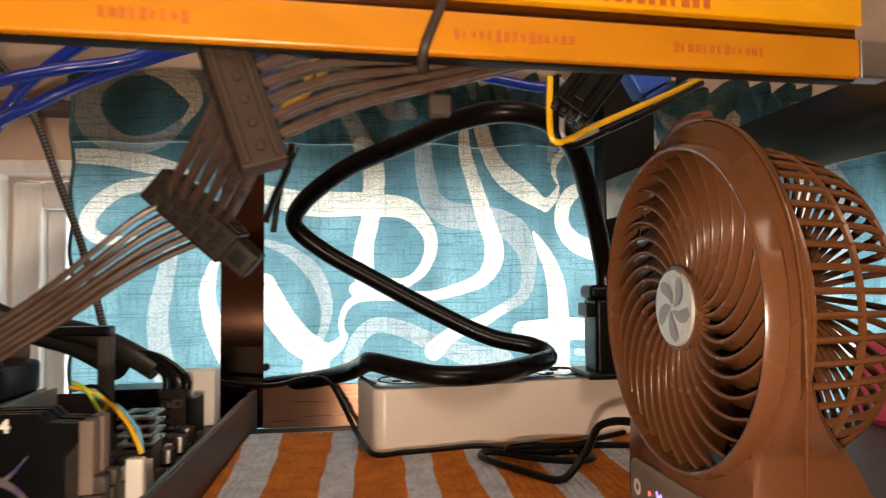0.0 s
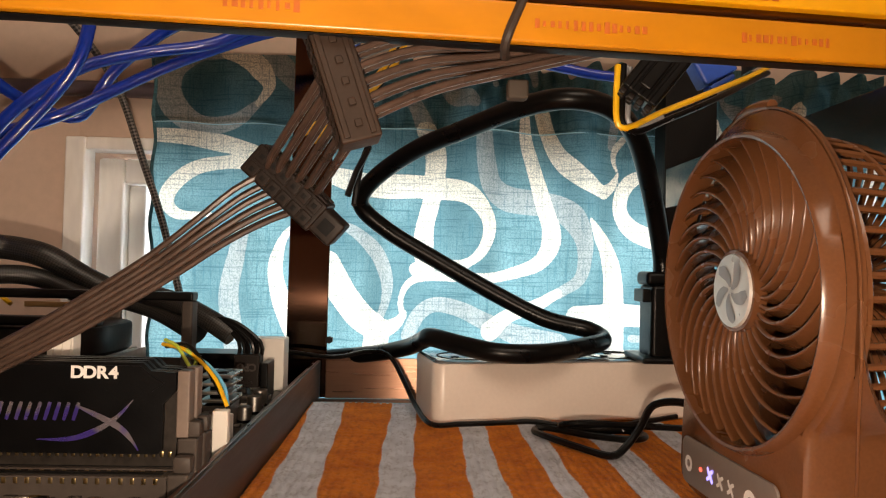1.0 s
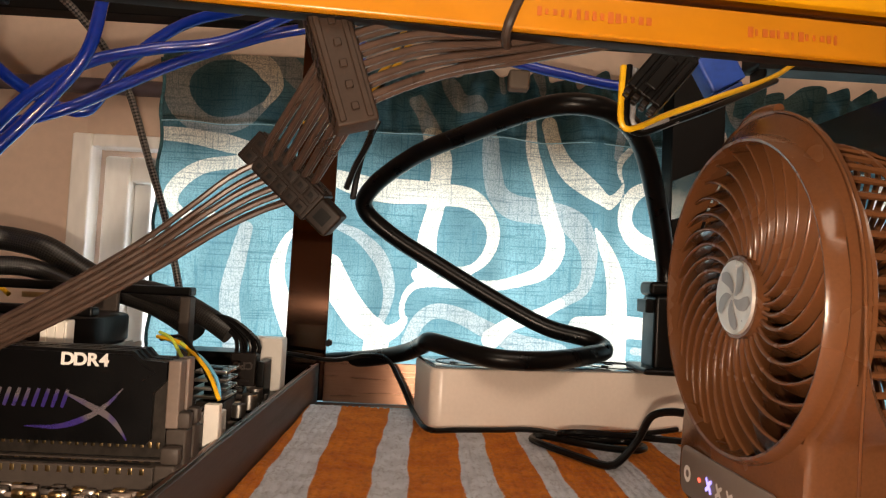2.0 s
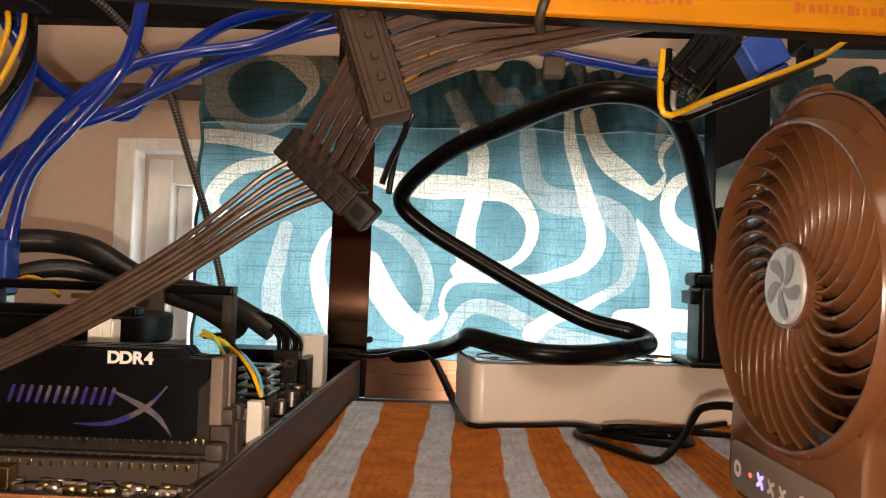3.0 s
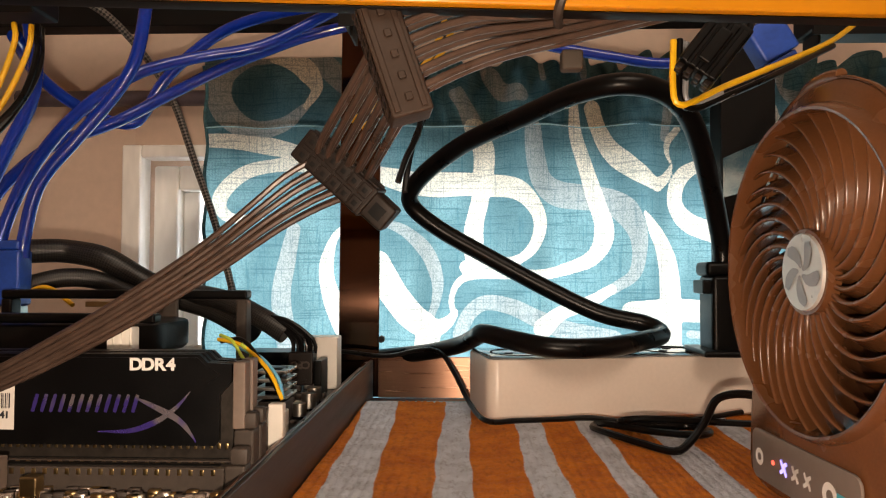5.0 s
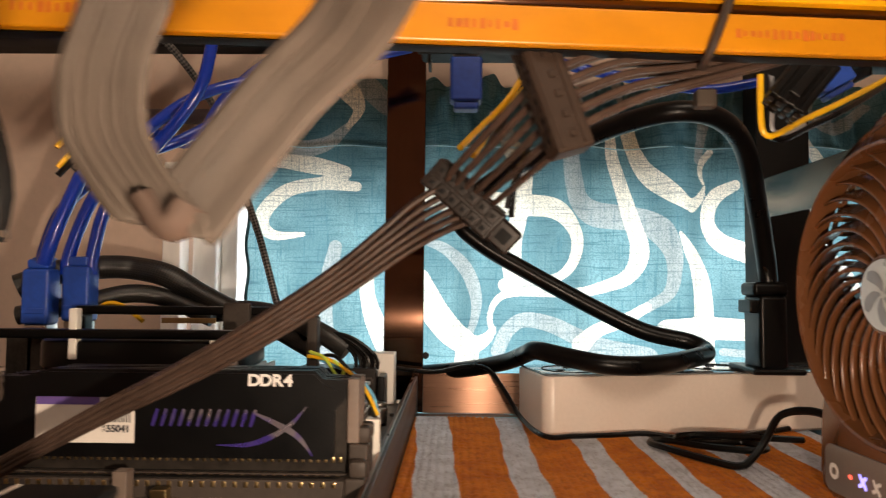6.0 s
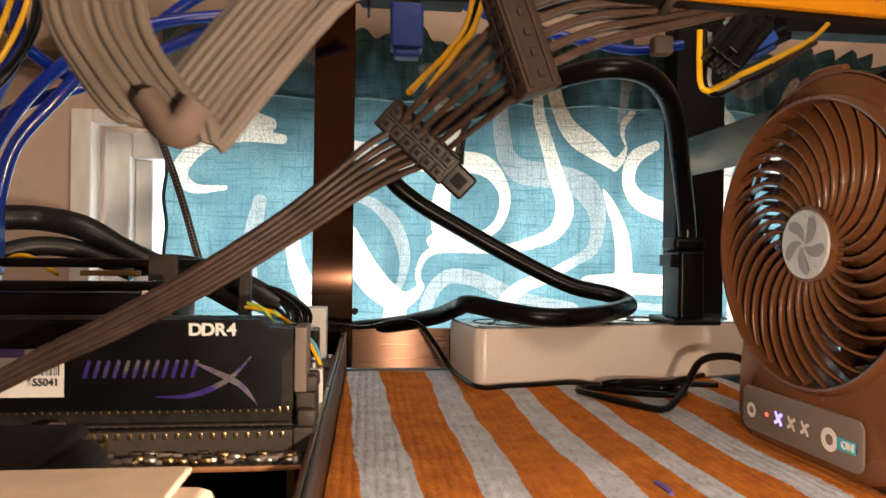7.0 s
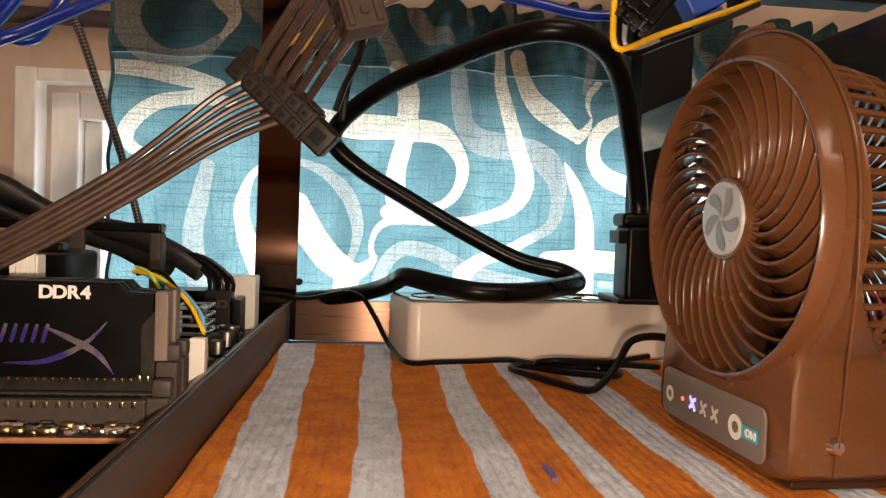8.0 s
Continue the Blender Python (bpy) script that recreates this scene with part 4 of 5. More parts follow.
def memory(y, label, printed):
    ram = thing("memory_module", label, "memory module", "memory modules in the slots")
    x0, x1, z0, z1 = -0.2010, -0.0675, 0.0308, 0.0640
    part("module_board", block((x0 + 0.0004, y - 0.0006, BZ + 0.0070), (x1 - 0.0002, y + 0.0006, z1 - 0.003), 0.0), M_PCB, ram)
    outline = [(x0, z0), (x1 - 0.0060, z0), (x1 - 0.0045, z0 + 0.0015), (x1 - 0.0045, z1 - 0.0150), (x1, z1 - 0.0100), (x1, z1 - 0.0035), (x1 - 0.0090, z1 - 0.0030), (x1 - 0.0120, z1), (x0 + 0.02, z1), (x0 + 0.01, z1 - 0.003), (x0, z1 - 0.003)]
    bm = prism(outline, 0.0022, pose(0, y - 0.0032, 0))
    front = part("heat_spreader", bm, M_RAM, ram, smooth=False)
    part("heat_spreader", prism(outline, 0.0022, pose(0, y + 0.0010, 0)), M_RAM, ram, smooth=False)
    part("upper_step", prism([(x0 + 0.004, z1 - 0.0105), (x1 - 0.0085, z1 - 0.0105), (x1 - 0.0040, z1 - 0.0072), (x1 - 0.0090, z1 - 0.0045), (x1 - 0.0125, z1 - 0.0012), (x0 + 0.02, z1 - 0.0012), (x0 + 0.004, z1 - 0.004)], 0.0008, pose(0, y - 0.0040, 0)), M_RAM, ram, smooth=False)
    for k in range(44):
        part("contact", block((x0 + 0.006 + 0.0029 * k, y - 0.0010, z0 - 0.0016), (x0 + 0.0071 + 0.0029 * k, y - 0.0006, z0 + 0.0004), 0.0), M_GOLD, ram)
    if not printed:
        return ram
    f = y - 0.0033
    for letter, dx in zip("DDR4", (-0.0064, -0.0019, 0.0025, 0.0066)):
        text_mesh("type_letter", letter, 0.0061, 0.0001, M_PRINTWHITE, ram, pose(-0.0962 + dx, f - 0.00085, 0.0602, 90, 0, 0) @ Matrix.Diagonal((1.08, 1, 1, 1)), "white letter")
    # the maker's mark as plain slanted bars
    marks = [[(-0.1412 + 0.0034 * k, 0.0428), (-0.1394 + 0.0034 * k, 0.0492)] for k in range(12)]
    for pts in marks:
        part("mark_bar", stroke(pts, (0.0011, 0.0014, 0.0011), 0.00025, pose(0, f - 0.0003, 0)), M_LOGO, ram)
    part("mark_swoosh", stroke([(-0.1165, 0.0358), (-0.1045, 0.0362), (-0.0950, 0.0396), (-0.0880, 0.0444), (-0.0826, 0.0505)], (0.0003, 0.0014, 0.0022, 0.0016, 0.0003), 0.00025, pose(0, f - 0.0003, 0)), M_LOGO, ram)
    part("mark_swoosh", stroke([(-0.1030, 0.0482), (-0.0950, 0.0446), (-0.0868, 0.0402), (-0.0824, 0.0355), (-0.0802, 0.0322)], (0.0006, 0.0018, 0.0024, 0.0018, 0.0003), 0.00025, pose(0, f - 0.0004, 0)), M_LOGO, ram)
    lab = part("paper_label", block((-0.1860, f - 0.0003, 0.0362), (-0.1480, f - 0.0001, 0.0550), 0.0), M_LABEL, ram, "white paper label with a barcode")
    for k in range(16):
        w = (0.0003, 0.0006, 0.0004, 0.0008)[k % 4]
        part("code_bar", block((-0.1605 + 0.0007 * k, f - 0.0005, 0.0440), (-0.1605 + 0.0007 * k + w * 0.6, f - 0.0004, 0.0495), 0.0), M_INK, lab)
    text_mesh("label_number", "655041", 0.0036, 0.0001, M_INK, lab, pose(-0.1550, f - 0.0006, 0.0415, 90, 0, 0))
    part("label_band", block((-0.1858, f - 0.0005, 0.0505), (-0.1615, f - 0.0004, 0.0548), 0.0), M_VIOLET, lab)
    return ram


memory(0.2380, "black memory module with printed heat spreader in its slot", True)
memory(0.2475, "black memory module behind the printed one", False)

# small components near the front and the right edge
rng = random.Random(7)
for i in range(260):
    x, y = rng.uniform(-0.24, -0.068), rng.uniform(0.2145, 0.2235)
    w, d, h = rng.choice(((0.0018, 0.0011, 0.0011), (0.0026, 0.0015, 0.0015), (0.0038, 0.0024, 0.0022), (0.0012, 0.0008, 0.0008)))
    part("chip_component", block((x, y, BZ), (x + w, y + d, BZ + h), 0.0), rng.choice((M_TIN, M_LATCH, M_LATCH, M_GOLD, M_GOLD, M_SLOT)), BOARD)
for i in range(40):
    x, y = rng.uniform(-0.098, -0.066), rng.uniform(0.262, 0.450)
    w, d, h = rng.choice(((0.003, 0.002, 0.0016), (0.005, 0.004, 0.003), (0.002, 0.0015, 0.001)))
    part("chip_component", block((x, y, BZ), (x + w, y + d, BZ + h), 0.0002), rng.choice((M_TIN, M_SLOT, M_BLACK, M_WHITE)), BOARD)
for x, y, r, h in ((-0.0700, 0.372, 0.0042, 0.0095), (-0.0715, 0.392, 0.0042, 0.0095), (-0.0700, 0.350, 0.0036, 0.008), (-0.0820, 0.330, 0.0042, 0.009), (-0.0890, 0.352, 0.0042, 0.009)):
    can = part("capacitor", cyl(bmesh.new(), r, h, pose(x, y, BZ + h / 2), seg=22), M_TIN, BOARD, "bright metal capacitor")
    part("capacitor_foot", cyl(bmesh.new(), r + 0.0004, 0.0014, pose(x, y, BZ + 0.0007), seg=22), M_BLACK, can)
for i in range(5):
    x, y = -0.1000, 0.278 + 0.017 * i
    part("choke", block((x, y, BZ), (x + 0.010, y + 0.010, BZ + 0.007), 0.001), M_SLOT, BOARD)
part("header_block", block((-0.0760, 0.3000, BZ), (-0.0670, 0.3160, BZ + 0.012), 0.0006), M_WHITE, BOARD, "pale header block")
part("header_block", block((-0.0720, 0.2660, BZ), (-0.0650, 0.2745, BZ + 0.014), 0.0006), M_SLOT, BOARD)
part("io_block", block((-0.0890, 0.4400, BZ), (-0.0670, 0.4560, 0.0510), 0.0008), M_WHITE, BOARD, "pale metal connector block")
part("board_edge", block((-0.300, 0.2128, BZ - 0.0019), (-0.0610, 0.2139, BZ - 0.0002), 0.0), M_EDGE, BOARD, "raw brown board edge")
part("front_header", block((-0.1478, 0.2175, BZ), (-0.1425, 0.2235, 0.0300), 0.0005), M_LATCH, BOARD, "pale header block")
part("coil_case", block((-0.1335, 0.2155, BZ), (-0.1275, 0.2205, 0.0245), 0.0006), M_GOLD, BOARD, "gold coil case")
sink = part("heat_sink", block((-0.0880, 0.3350, BZ), (-0.0740, 0.3550, 0.0280), 0.0006), M_SLOT, BOARD, "small finned heat sink")
for k in range(4):
    part("sink_fin", block((-0.0890, 0.3340, 0.0295 + 0.0042 * k), (-0.0730, 0.3560, 0.0312 + 0.0042 * k), 0.0004), M_TIN, sink)
part("sink_core", block((-0.0850, 0.3380, 0.0278), (-0.0770, 0.3520, 0.0440), 0.0), M_BLACK, sink)
cream = part("cream_socket", block((-0.1335, 0.2720, BZ), (-0.1228, 0.2790, 0.0705), 0.0006), M_WHITE, BOARD, "tall cream socket")
for k in range(3):
    part("socket_rib", block((-0.1330 + 0.0036 * k, 0.2710, 0.0600), (-0.1306 + 0.0036 * k, 0.2722, 0.0722), 0.0003), M_WHITE, cream)
part("port_block", block((-0.1300, 0.4300, BZ), (-0.0930, 0.4560, 0.0420), 0.0008), M_BLACK, BOARD)

jst = thing("fan_header_plug", "small white plug with yellow, green and blue wires", "plug")
part("plug_shell", block((-0.0655, 0.2745, 0.0180), (-0.0590, 0.2795, 0.0385), 0.0006), M_WHITE, jst)
part("wire", tube([(-0.0960, 0.3000, 0.0630), (-0.0840, 0.2920, 0.0620), (-0.0740, 0.2860, 0.0570), (-0.0660, 0.2810, 0.0500), (-0.0600, 0.2770, 0.0400)], 0.0009, 8, 0.002), M_YELLOWWIRE, jst)
part("wire", tube([(-0.0950, 0.3020, 0.0630), (-0.0810, 0.2920, 0.0590), (-0.0720, 0.2880, 0.0560), (-0.0630, 0.2820, 0.0480), (-0.0600, 0.2780, 0.0400)], 0.0008, 8, 0.002), M_BLUEWIRE, jst)
part("wire", tube([(-0.0950, 0.3000, 0.0650), (-0.0870, 0.2930, 0.0630), (-0.0820, 0.2900, 0.0570), (-0.0790, 0.2890, 0.0540), (-0.0770, 0.2880, 0.0580), (-0.0820, 0.2900, 0.0620)], 0.0008, 8, 0.002), M_GREENWIRE, jst)
part("wire", tube([(-0.0940, 0.2990, 0.0620), (-0.0820, 0.2910, 0.0640), (-0.0720, 0.2860, 0.0550), (-0.0630, 0.2790, 0.0440)], 0.0009, 8, 0.002), M_RUBBER, jst)

COOLER = thing("processor_cooler", "black processor cooler with a flat frame on the motherboard", "cooler")
cx0, cx1, cy0, cy1 = -0.2480, -0.1060, 0.3000, 0.3820
part("top_frame", block((cx0, cy1 - 0.010, 0.0785), (cx1, cy1, 0.0835), 0.0012), M_BLACK, COOLER)
part("top_frame", block((cx0, cy0, 0.0700), (cx1 - 0.02, cy0 + 0.008, 0.0745), 0.0012), M_BLACK, COOLER)
part("frame_leg", block((cx1 - 0.0062, cy1 - 0.010, BZ), (cx1, cy1, 0.0785), 0.0012), M_SLOT, COOLER)
part("frame_leg", block((cx0, cy1 - 0.010, BZ), (cx0 + 0.006, cy1, 0.0785), 0.0012), M_BLACK, COOLER)
part("clip", block((-0.1600, cy1 - 0.014, 0.0600), (-0.1440, cy1 - 0.0105, 0.0860), 0.0012), M_SLOT, COOLER, "grey retention clip")
part("fan_shroud", rounded_slab(cx0 + 0.014, cx1 - 0.024, cy0 + 0.002, cy1 - 0.016, 0.0540, 0.0690, 0.02, 0.002), M_BLACK, COOLER)
for k in range(22):
    part("fin", block((cx0 + 0.018 + 0.0048 * k, cy0 + 0.004, BZ + 0.008), (cx0 + 0.0192 + 0.0048 * k, cy1 - 0.018, 0.0538), 0.0), M_TIN, COOLER)
part("side_bracket", block((-0.2118, 0.3010, 0.0600), (-0.2078, 0.3060, 0.0845), 0.0006), M_WHITE, COOLER, "pale plastic bracket")
part("fan_lead", tube([(-0.2480, 0.3960, 0.0800), (-0.2400, 0.3950, 0.0845), (-0.2300, 0.3930, 0.0830), (-0.2150, 0.3880, 0.0740)], 0.0014, 8), M_YELLOWWIRE, COOLER, "yellow fan lead")
part("edge_strip", block((-0.1920, 0.3600, 0.0745), (-0.1610, 0.3612, 0.0775), 0.0003), M_GOLD, COOLER, "gold strip")
part("base", block((-0.215, 0.315, BZ), (-0.145, 0.365, BZ + 0.008), 0.001), M_TIN, COOLER)

CPU = thing("processor_power_plug", "dark nylon power plug with a black sleeved cable", "plug")
part("plug_shell", block((-0.0905, 0.4040, 0.0250), (-0.0752, 0.4160, 0.0450), 0.0008), M_CONN, CPU)
text_mesh("plug_word", "CPU", 0.0062, 0.0001, M_SLOT, CPU, pose(-0.0828, 0.4038, 0.0375, 90, 180, 0))
part("plug_rib", block((-0.0870, 0.4030, 0.0270), (-0.0790, 0.4040, 0.0290), 0.0003), M_CONN, CPU)
part("socket", block((-0.0745, 0.4040, BZ), (-0.0700, 0.4240, 0.0400), 0.0006), M_BLACK, CPU)
for k in range(6):
    part("wire", tube([(-0.0885 + 0.0026 * k, 0.409 + 0.002 * (k % 2), 0.044), (-0.0895 + 0.0026 * k, 0.411, 0.052), (-0.1000 + 0.0012 * k, 0.414, 0.061 + 0.0006 * k), (-0.1180, 0.417, 0.067)], 0.0013, 8, 0.003), M_RUBBER, CPU)
part("sleeve", tube([(-0.0950, 0.4170, 0.0550), (-0.1120, 0.4200, 0.0650), (-0.1380, 0.4300, 0.0750), (-0.1680, 0.4400, 0.0790), (-0.1940, 0.4450, 0.0770)], 0.0068, 14, 0.003, uv=3.6), M_SLEEVE, CPU, "braided black sleeve")

SL = tube([(-0.3000, 0.4000, 0.0940), (-0.2780, 0.4100, 0.1040), (-0.2580, 0.4200, 0.1070), (-0.2420, 0.4300, 0.1070), (-0.2180, 0.4300, 0.1020), (-0.1970, 0.4350, 0.0890), (-0.1760, 0.4400, 0.0780), (-0.1490, 0.4400, 0.0690), (-0.1190, 0.4300, 0.0550)], 0.0078, 16, 0.003, uv=3.6)
tagged(part("sleeved_cable", SL, M_SLEEVE), "thick black braided cable arching behind the memory", "cable")
SL = tube([(-0.2990, 0.4000, 0.0760), (-0.2620, 0.4100, 0.0840), (-0.2390, 0.4200, 0.0900), (-0.2180, 0.4300, 0.0870), (-0.1870, 0.4300, 0.0740)], 0.0060, 14, 0.003, uv=3.6)
tagged(part("sleeved_cable", SL, M_SLEEVE), "black braided cable below the thicker one", "cable")
HOSE = tube([(-0.2900, 0.5000, 0.3100), (-0.2660, 0.5200, 0.2960), (-0.2460, 0.5450, 0.2690), (-0.2280, 0.5550, 0.2360), (-0.2100, 0.5580, 0.1840), (-0.1930, 0.5580, 0.1360), (-0.1760, 0.5500, 0.0840), (-0.1630, 0.5300, 0.0570)], 0.0030, 12, 0.0025, uv=0.8)
tagged(part("sleeved_lead", HOSE, M_LEAD), "thin black braided lead hanging in front of the window", "cable")

# ---- yellow rail, cards and hanging wires ----
RAIL = thing("yellow_rail", "metal rail wrapped in printed yellow protective film under the cards", "rail", "", (0.0, 0.1488, 0.0), 6.6)
RAIL.matrix_basis = pose(0.0, 0.1488, -0.0013, 0, -0.43, 6.6)
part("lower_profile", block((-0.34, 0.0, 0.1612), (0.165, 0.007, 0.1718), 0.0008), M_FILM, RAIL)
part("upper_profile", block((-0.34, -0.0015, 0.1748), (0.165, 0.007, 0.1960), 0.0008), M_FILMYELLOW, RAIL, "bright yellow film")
part("gap_strip", block((-0.34, 0.0016, 0.1718), (0.165, 0.007, 0.1748), 0.0), M_STEEL_H, RAIL, "dark brown strip between the profiles")
part("bare_end", block((0.1651, 0.0, 0.1612), (0.1760, 0.007, 0.1718), 0.0008), M_ALU, RAIL)
part("under_strip", block((-0.34, 0.0025, 0.1606), (0.165, 0.0070, 0.1611), 0.0), M_BLACKSTEEL, RAIL)
rng = random.Random(11)
for x0, n in ((-0.028, 9), (0.050, 15), (0.108, 13), (-0.135, 13)):
    for k in range(n):
        w = rng.uniform(0.0007, 0.0015)
        hgt = rng.uniform(0.0014, 0.0030)
        part("print_bar", block((x0 + 0.0021 * k, -0.00025, 0.1662 - hgt / 2), (x0 + 0.0021 * k + w, -0.0001, 0.1662 + hgt / 2), 0.0), M_FILMPRINT, RAIL)
for x0, n in ((-0.073, 13), (-0.028, 12), (0.018, 11), (0.088, 10)):
    for k in range(n):
        w = rng.uniform(0.0010, 0.0022)
        hgt = rng.uniform(0.0030, 0.0056)
        part("print_bar", block((x0 + 0.0031 * k, -0.00175, 0.1762), (x0 + 0.0031 * k + w, -0.0016, 0.1762 + hgt), 0.0), M_FILMPRINT, RAIL)
TIE = thing("cable_tie", "black cable tie round the yellow rail and the wires", "cable tie")
part("band", tube([(0.0500, 0.1520, 0.199), (0.0485, 0.1518, 0.182), (0.0460, 0.1528, 0.1735), (0.0410, 0.1522, 0.1605), (0.0420, 0.163, 0.1585), (0.0460, 0.178, 0.1600)], 0.0013, 8, 0.002), M_TIE, TIE)
part("lock", block((0.0440, 0.1720, 0.1500), (0.0500, 0.1770, 0.1555), 0.0008), M_WIREPALE, TIE, "pale tie lock")


def card(x0, x1, y0, y1, z0, z1):
    c = thing("graphics_card", "dark graphics card hanging over the tray behind the yellow rail", "graphics card", "graphics cards on the rack")
    part("shroud", block((x0, y0, z0), (x1, y1, z1), 0.002), M_BLACKSTEEL, c)
    part("bracket", block((x0 - 0.001, y0 - 0.0016, z0 - 0.003), (x1 + 0.001, y0 - 0.0002, z1 + 0.01), 0.0003), M_BLACKSTEEL, c)
    part("board_edge", block((x0 + 0.004, y0 + 0.004, z0 - 0.006), (x0 + 0.0056, y1 - 0.004, z0), 0.0), M_PCB, c)
    return c


card(-0.330, -0.200, 0.3200, 0.345, 0.2265, 0.262)
card(-0.046, 0.0105, 0.3300, 0.355, 0.2215, 0.262)
card(0.2050, 0.3000, 0.3600, 0.385, 0.2250, 0.262)


def riser_plug(x, y, z, turn=0.0):
    r = thing("riser_plug", "blue plastic plug of a riser cable", "plug", "blue riser plugs", (x, y, z), turn)
    part("shell", block((-0.0085, -0.007, -0.017), (0.0085, 0.007, 0.017), 0.002), M_BLUEPLUG, r)
    part("neck", block((-0.0065, -0.005, 0.017), (0.0065, 0.005, 0.023), 0.0015), M_BLUEPLUG, r)
    part("rib", block((-0.0070, -0.0076, -0.010), (0.0070, -0.0068, -0.007), 0.0003), M_BLUEPLUG, r)
    part("mouth", block((-0.0070, -0.0055, -0.024), (0.0070, 0.0055, -0.017), 0.0008), M_TIN, r)
    return r


riser_plug(-0.2600, 0.400, 0.0900)
riser_plug(-0.2820, 0.395, 0.0880)
riser_plug(-0.2950, 0.420, 0.0900)
for x in (-0.2600, -0.2820, -0.2950):
    sock = thing("riser_socket", "short dark socket board under a blue riser plug", "socket", "riser sockets")
    part("socket_board", block((x - 0.008, 0.396, BZ), (x + 0.008, 0.404, 0.0655), 0.0005), M_PCB, sock)
o = riser_plug(-0.0215, 0.336, 0.1960)
o.matrix_basis = pose(-0.0215, 0.336, 0.2060, 180, 0, 0) @ Matrix.Diagonal((1, 1, 0.7, 1))
o = riser_plug(0.1750, 0.345, 0.2010)
o.matrix_basis = pose(0.1740, 0.345, 0.2140, 180, -30, 0) @ Matrix.Diagonal((1.2, 1, 0.6, 1))


def blue_cable(pts, label="glossy blue riser cable sweeping up from its plug", r=0.0040):
    return tagged(part("riser_cable", tube(pts, r, 14, 0.004), M_BLUE), label, "cable", "blue riser cables")


blue_cable([(-0.2690, 0.4000, 0.1020), (-0.2680, 0.4000, 0.1140), (-0.2580, 0.4050, 0.1480), (-0.2430, 0.4150, 0.1810), (-0.2230, 0.4250, 0.2070), (-0.1980, 0.4350, 0.2270), (-0.1660, 0.4500, 0.2410), (-0.1250, 0.4600, 0.2520), (-0.0840, 0.4700, 0.2760), (-0.0680, 0.4750, 0.2870)])
blue_cable([(-0.2540, 0.4000, 0.1020), (-0.2530, 0.4000, 0.1150), (-0.2440, 0.4000, 0.1480), (-0.2220, 0.4050, 0.1790), (-0.2020, 0.4100, 0.2070), (-0.1900, 0.4100, 0.2290), (-0.1840, 0.4100, 0.2620), (-0.1810, 0.4100, 0.2880)])
blue_cable([(-0.2980, 0.4200, 0.1020), (-0.2950, 0.4200, 0.1200), (-0.2860, 0.4250, 0.1470), (-0.2560, 0.4300, 0.1760), (-0.2190, 0.4400, 0.1940), (-0.1870, 0.4550, 0.2170), (-0.1510, 0.4650, 0.2390), (-0.1020, 0.4800, 0.2640), (-0.0610, 0.4850, 0.2760)])
blue_cable([(-0.2350, 0.3600, 0.2260), (-0.2480, 0.4000, 0.2170), (-0.2450, 0.4300, 0.2070), (-0.2310, 0.4550, 0.1990), (-0.2170, 0.4620, 0.1980), (-0.2090, 0.4650, 0.2080), (-0.1920, 0.4650, 0.2340), (-0.1560, 0.4650, 0.2630), (-0.1140, 0.4600, 0.2750), (-0.0740, 0.4600, 0.2810)], "blue riser cable with a tight bend")
blue_cable([(-0.2600, 0.3600, 0.1070), (-0.2540, 0.3600, 0.1260), (-0.2430, 0.3650, 0.1590), (-0.2320, 0.3700, 0.1900), (-0.2290, 0.3700, 0.2130), (-0.2300, 0.3650, 0.2350)])
blue_cable([(0.0220, 0.5000, 0.2820), (0.0560, 0.5000, 0.2690), (0.0850, 0.5000, 0.2620), (0.1230, 0.5000, 0.2550), (0.1650, 0.5000, 0.2490), (0.2060, 0.5000, 0.2550)], "blue riser cable running along the back of the rack")


def bunch(paths, label):
    w = thing("wire_bundle", label, "wires", "loose wire bundles")
    for pts, mt, r in paths:
        part("wire", tube(pts, r, 8, 0.003), mt, w)
    return w


bunch([([(-0.2120, 0.3250, 0.2200), (-0.2080, 0.3200, 0.2100), (-0.2110, 0.3180, 0.1950), (-0.2160, 0.3160, 0.1810), (-0.2260, 0.3100, 0.1640)], M_YELLOWWIRE, 0.0014), ([(-0.2050, 0.3280, 0.2200), (-0.2020, 0.3220, 0.2070), (-0.2060, 0.3180, 0.1890), (-0.2130, 0.3160, 0.1740), (-0.2250, 0.3100, 0.1540)], M_YELLOWWIRE, 0.0014),
       ([(-0.2030, 0.3300, 0.2210), (-0.2000, 0.3250, 0.2030), (-0.2040, 0.3200, 0.1810), (-0.2150, 0.3150, 0.1640), (-0.2250, 0.3100, 0.1500)], M_RUBBER, 0.0016), ([(-0.2020, 0.3320, 0.2200), (-0.2000, 0.3270, 0.1970), (-0.2070, 0.3200, 0.1740), (-0.2170, 0.3100, 0.1530)], M_RUBBER, 0.0016)],
      "yellow and black wires hanging from a dark card")
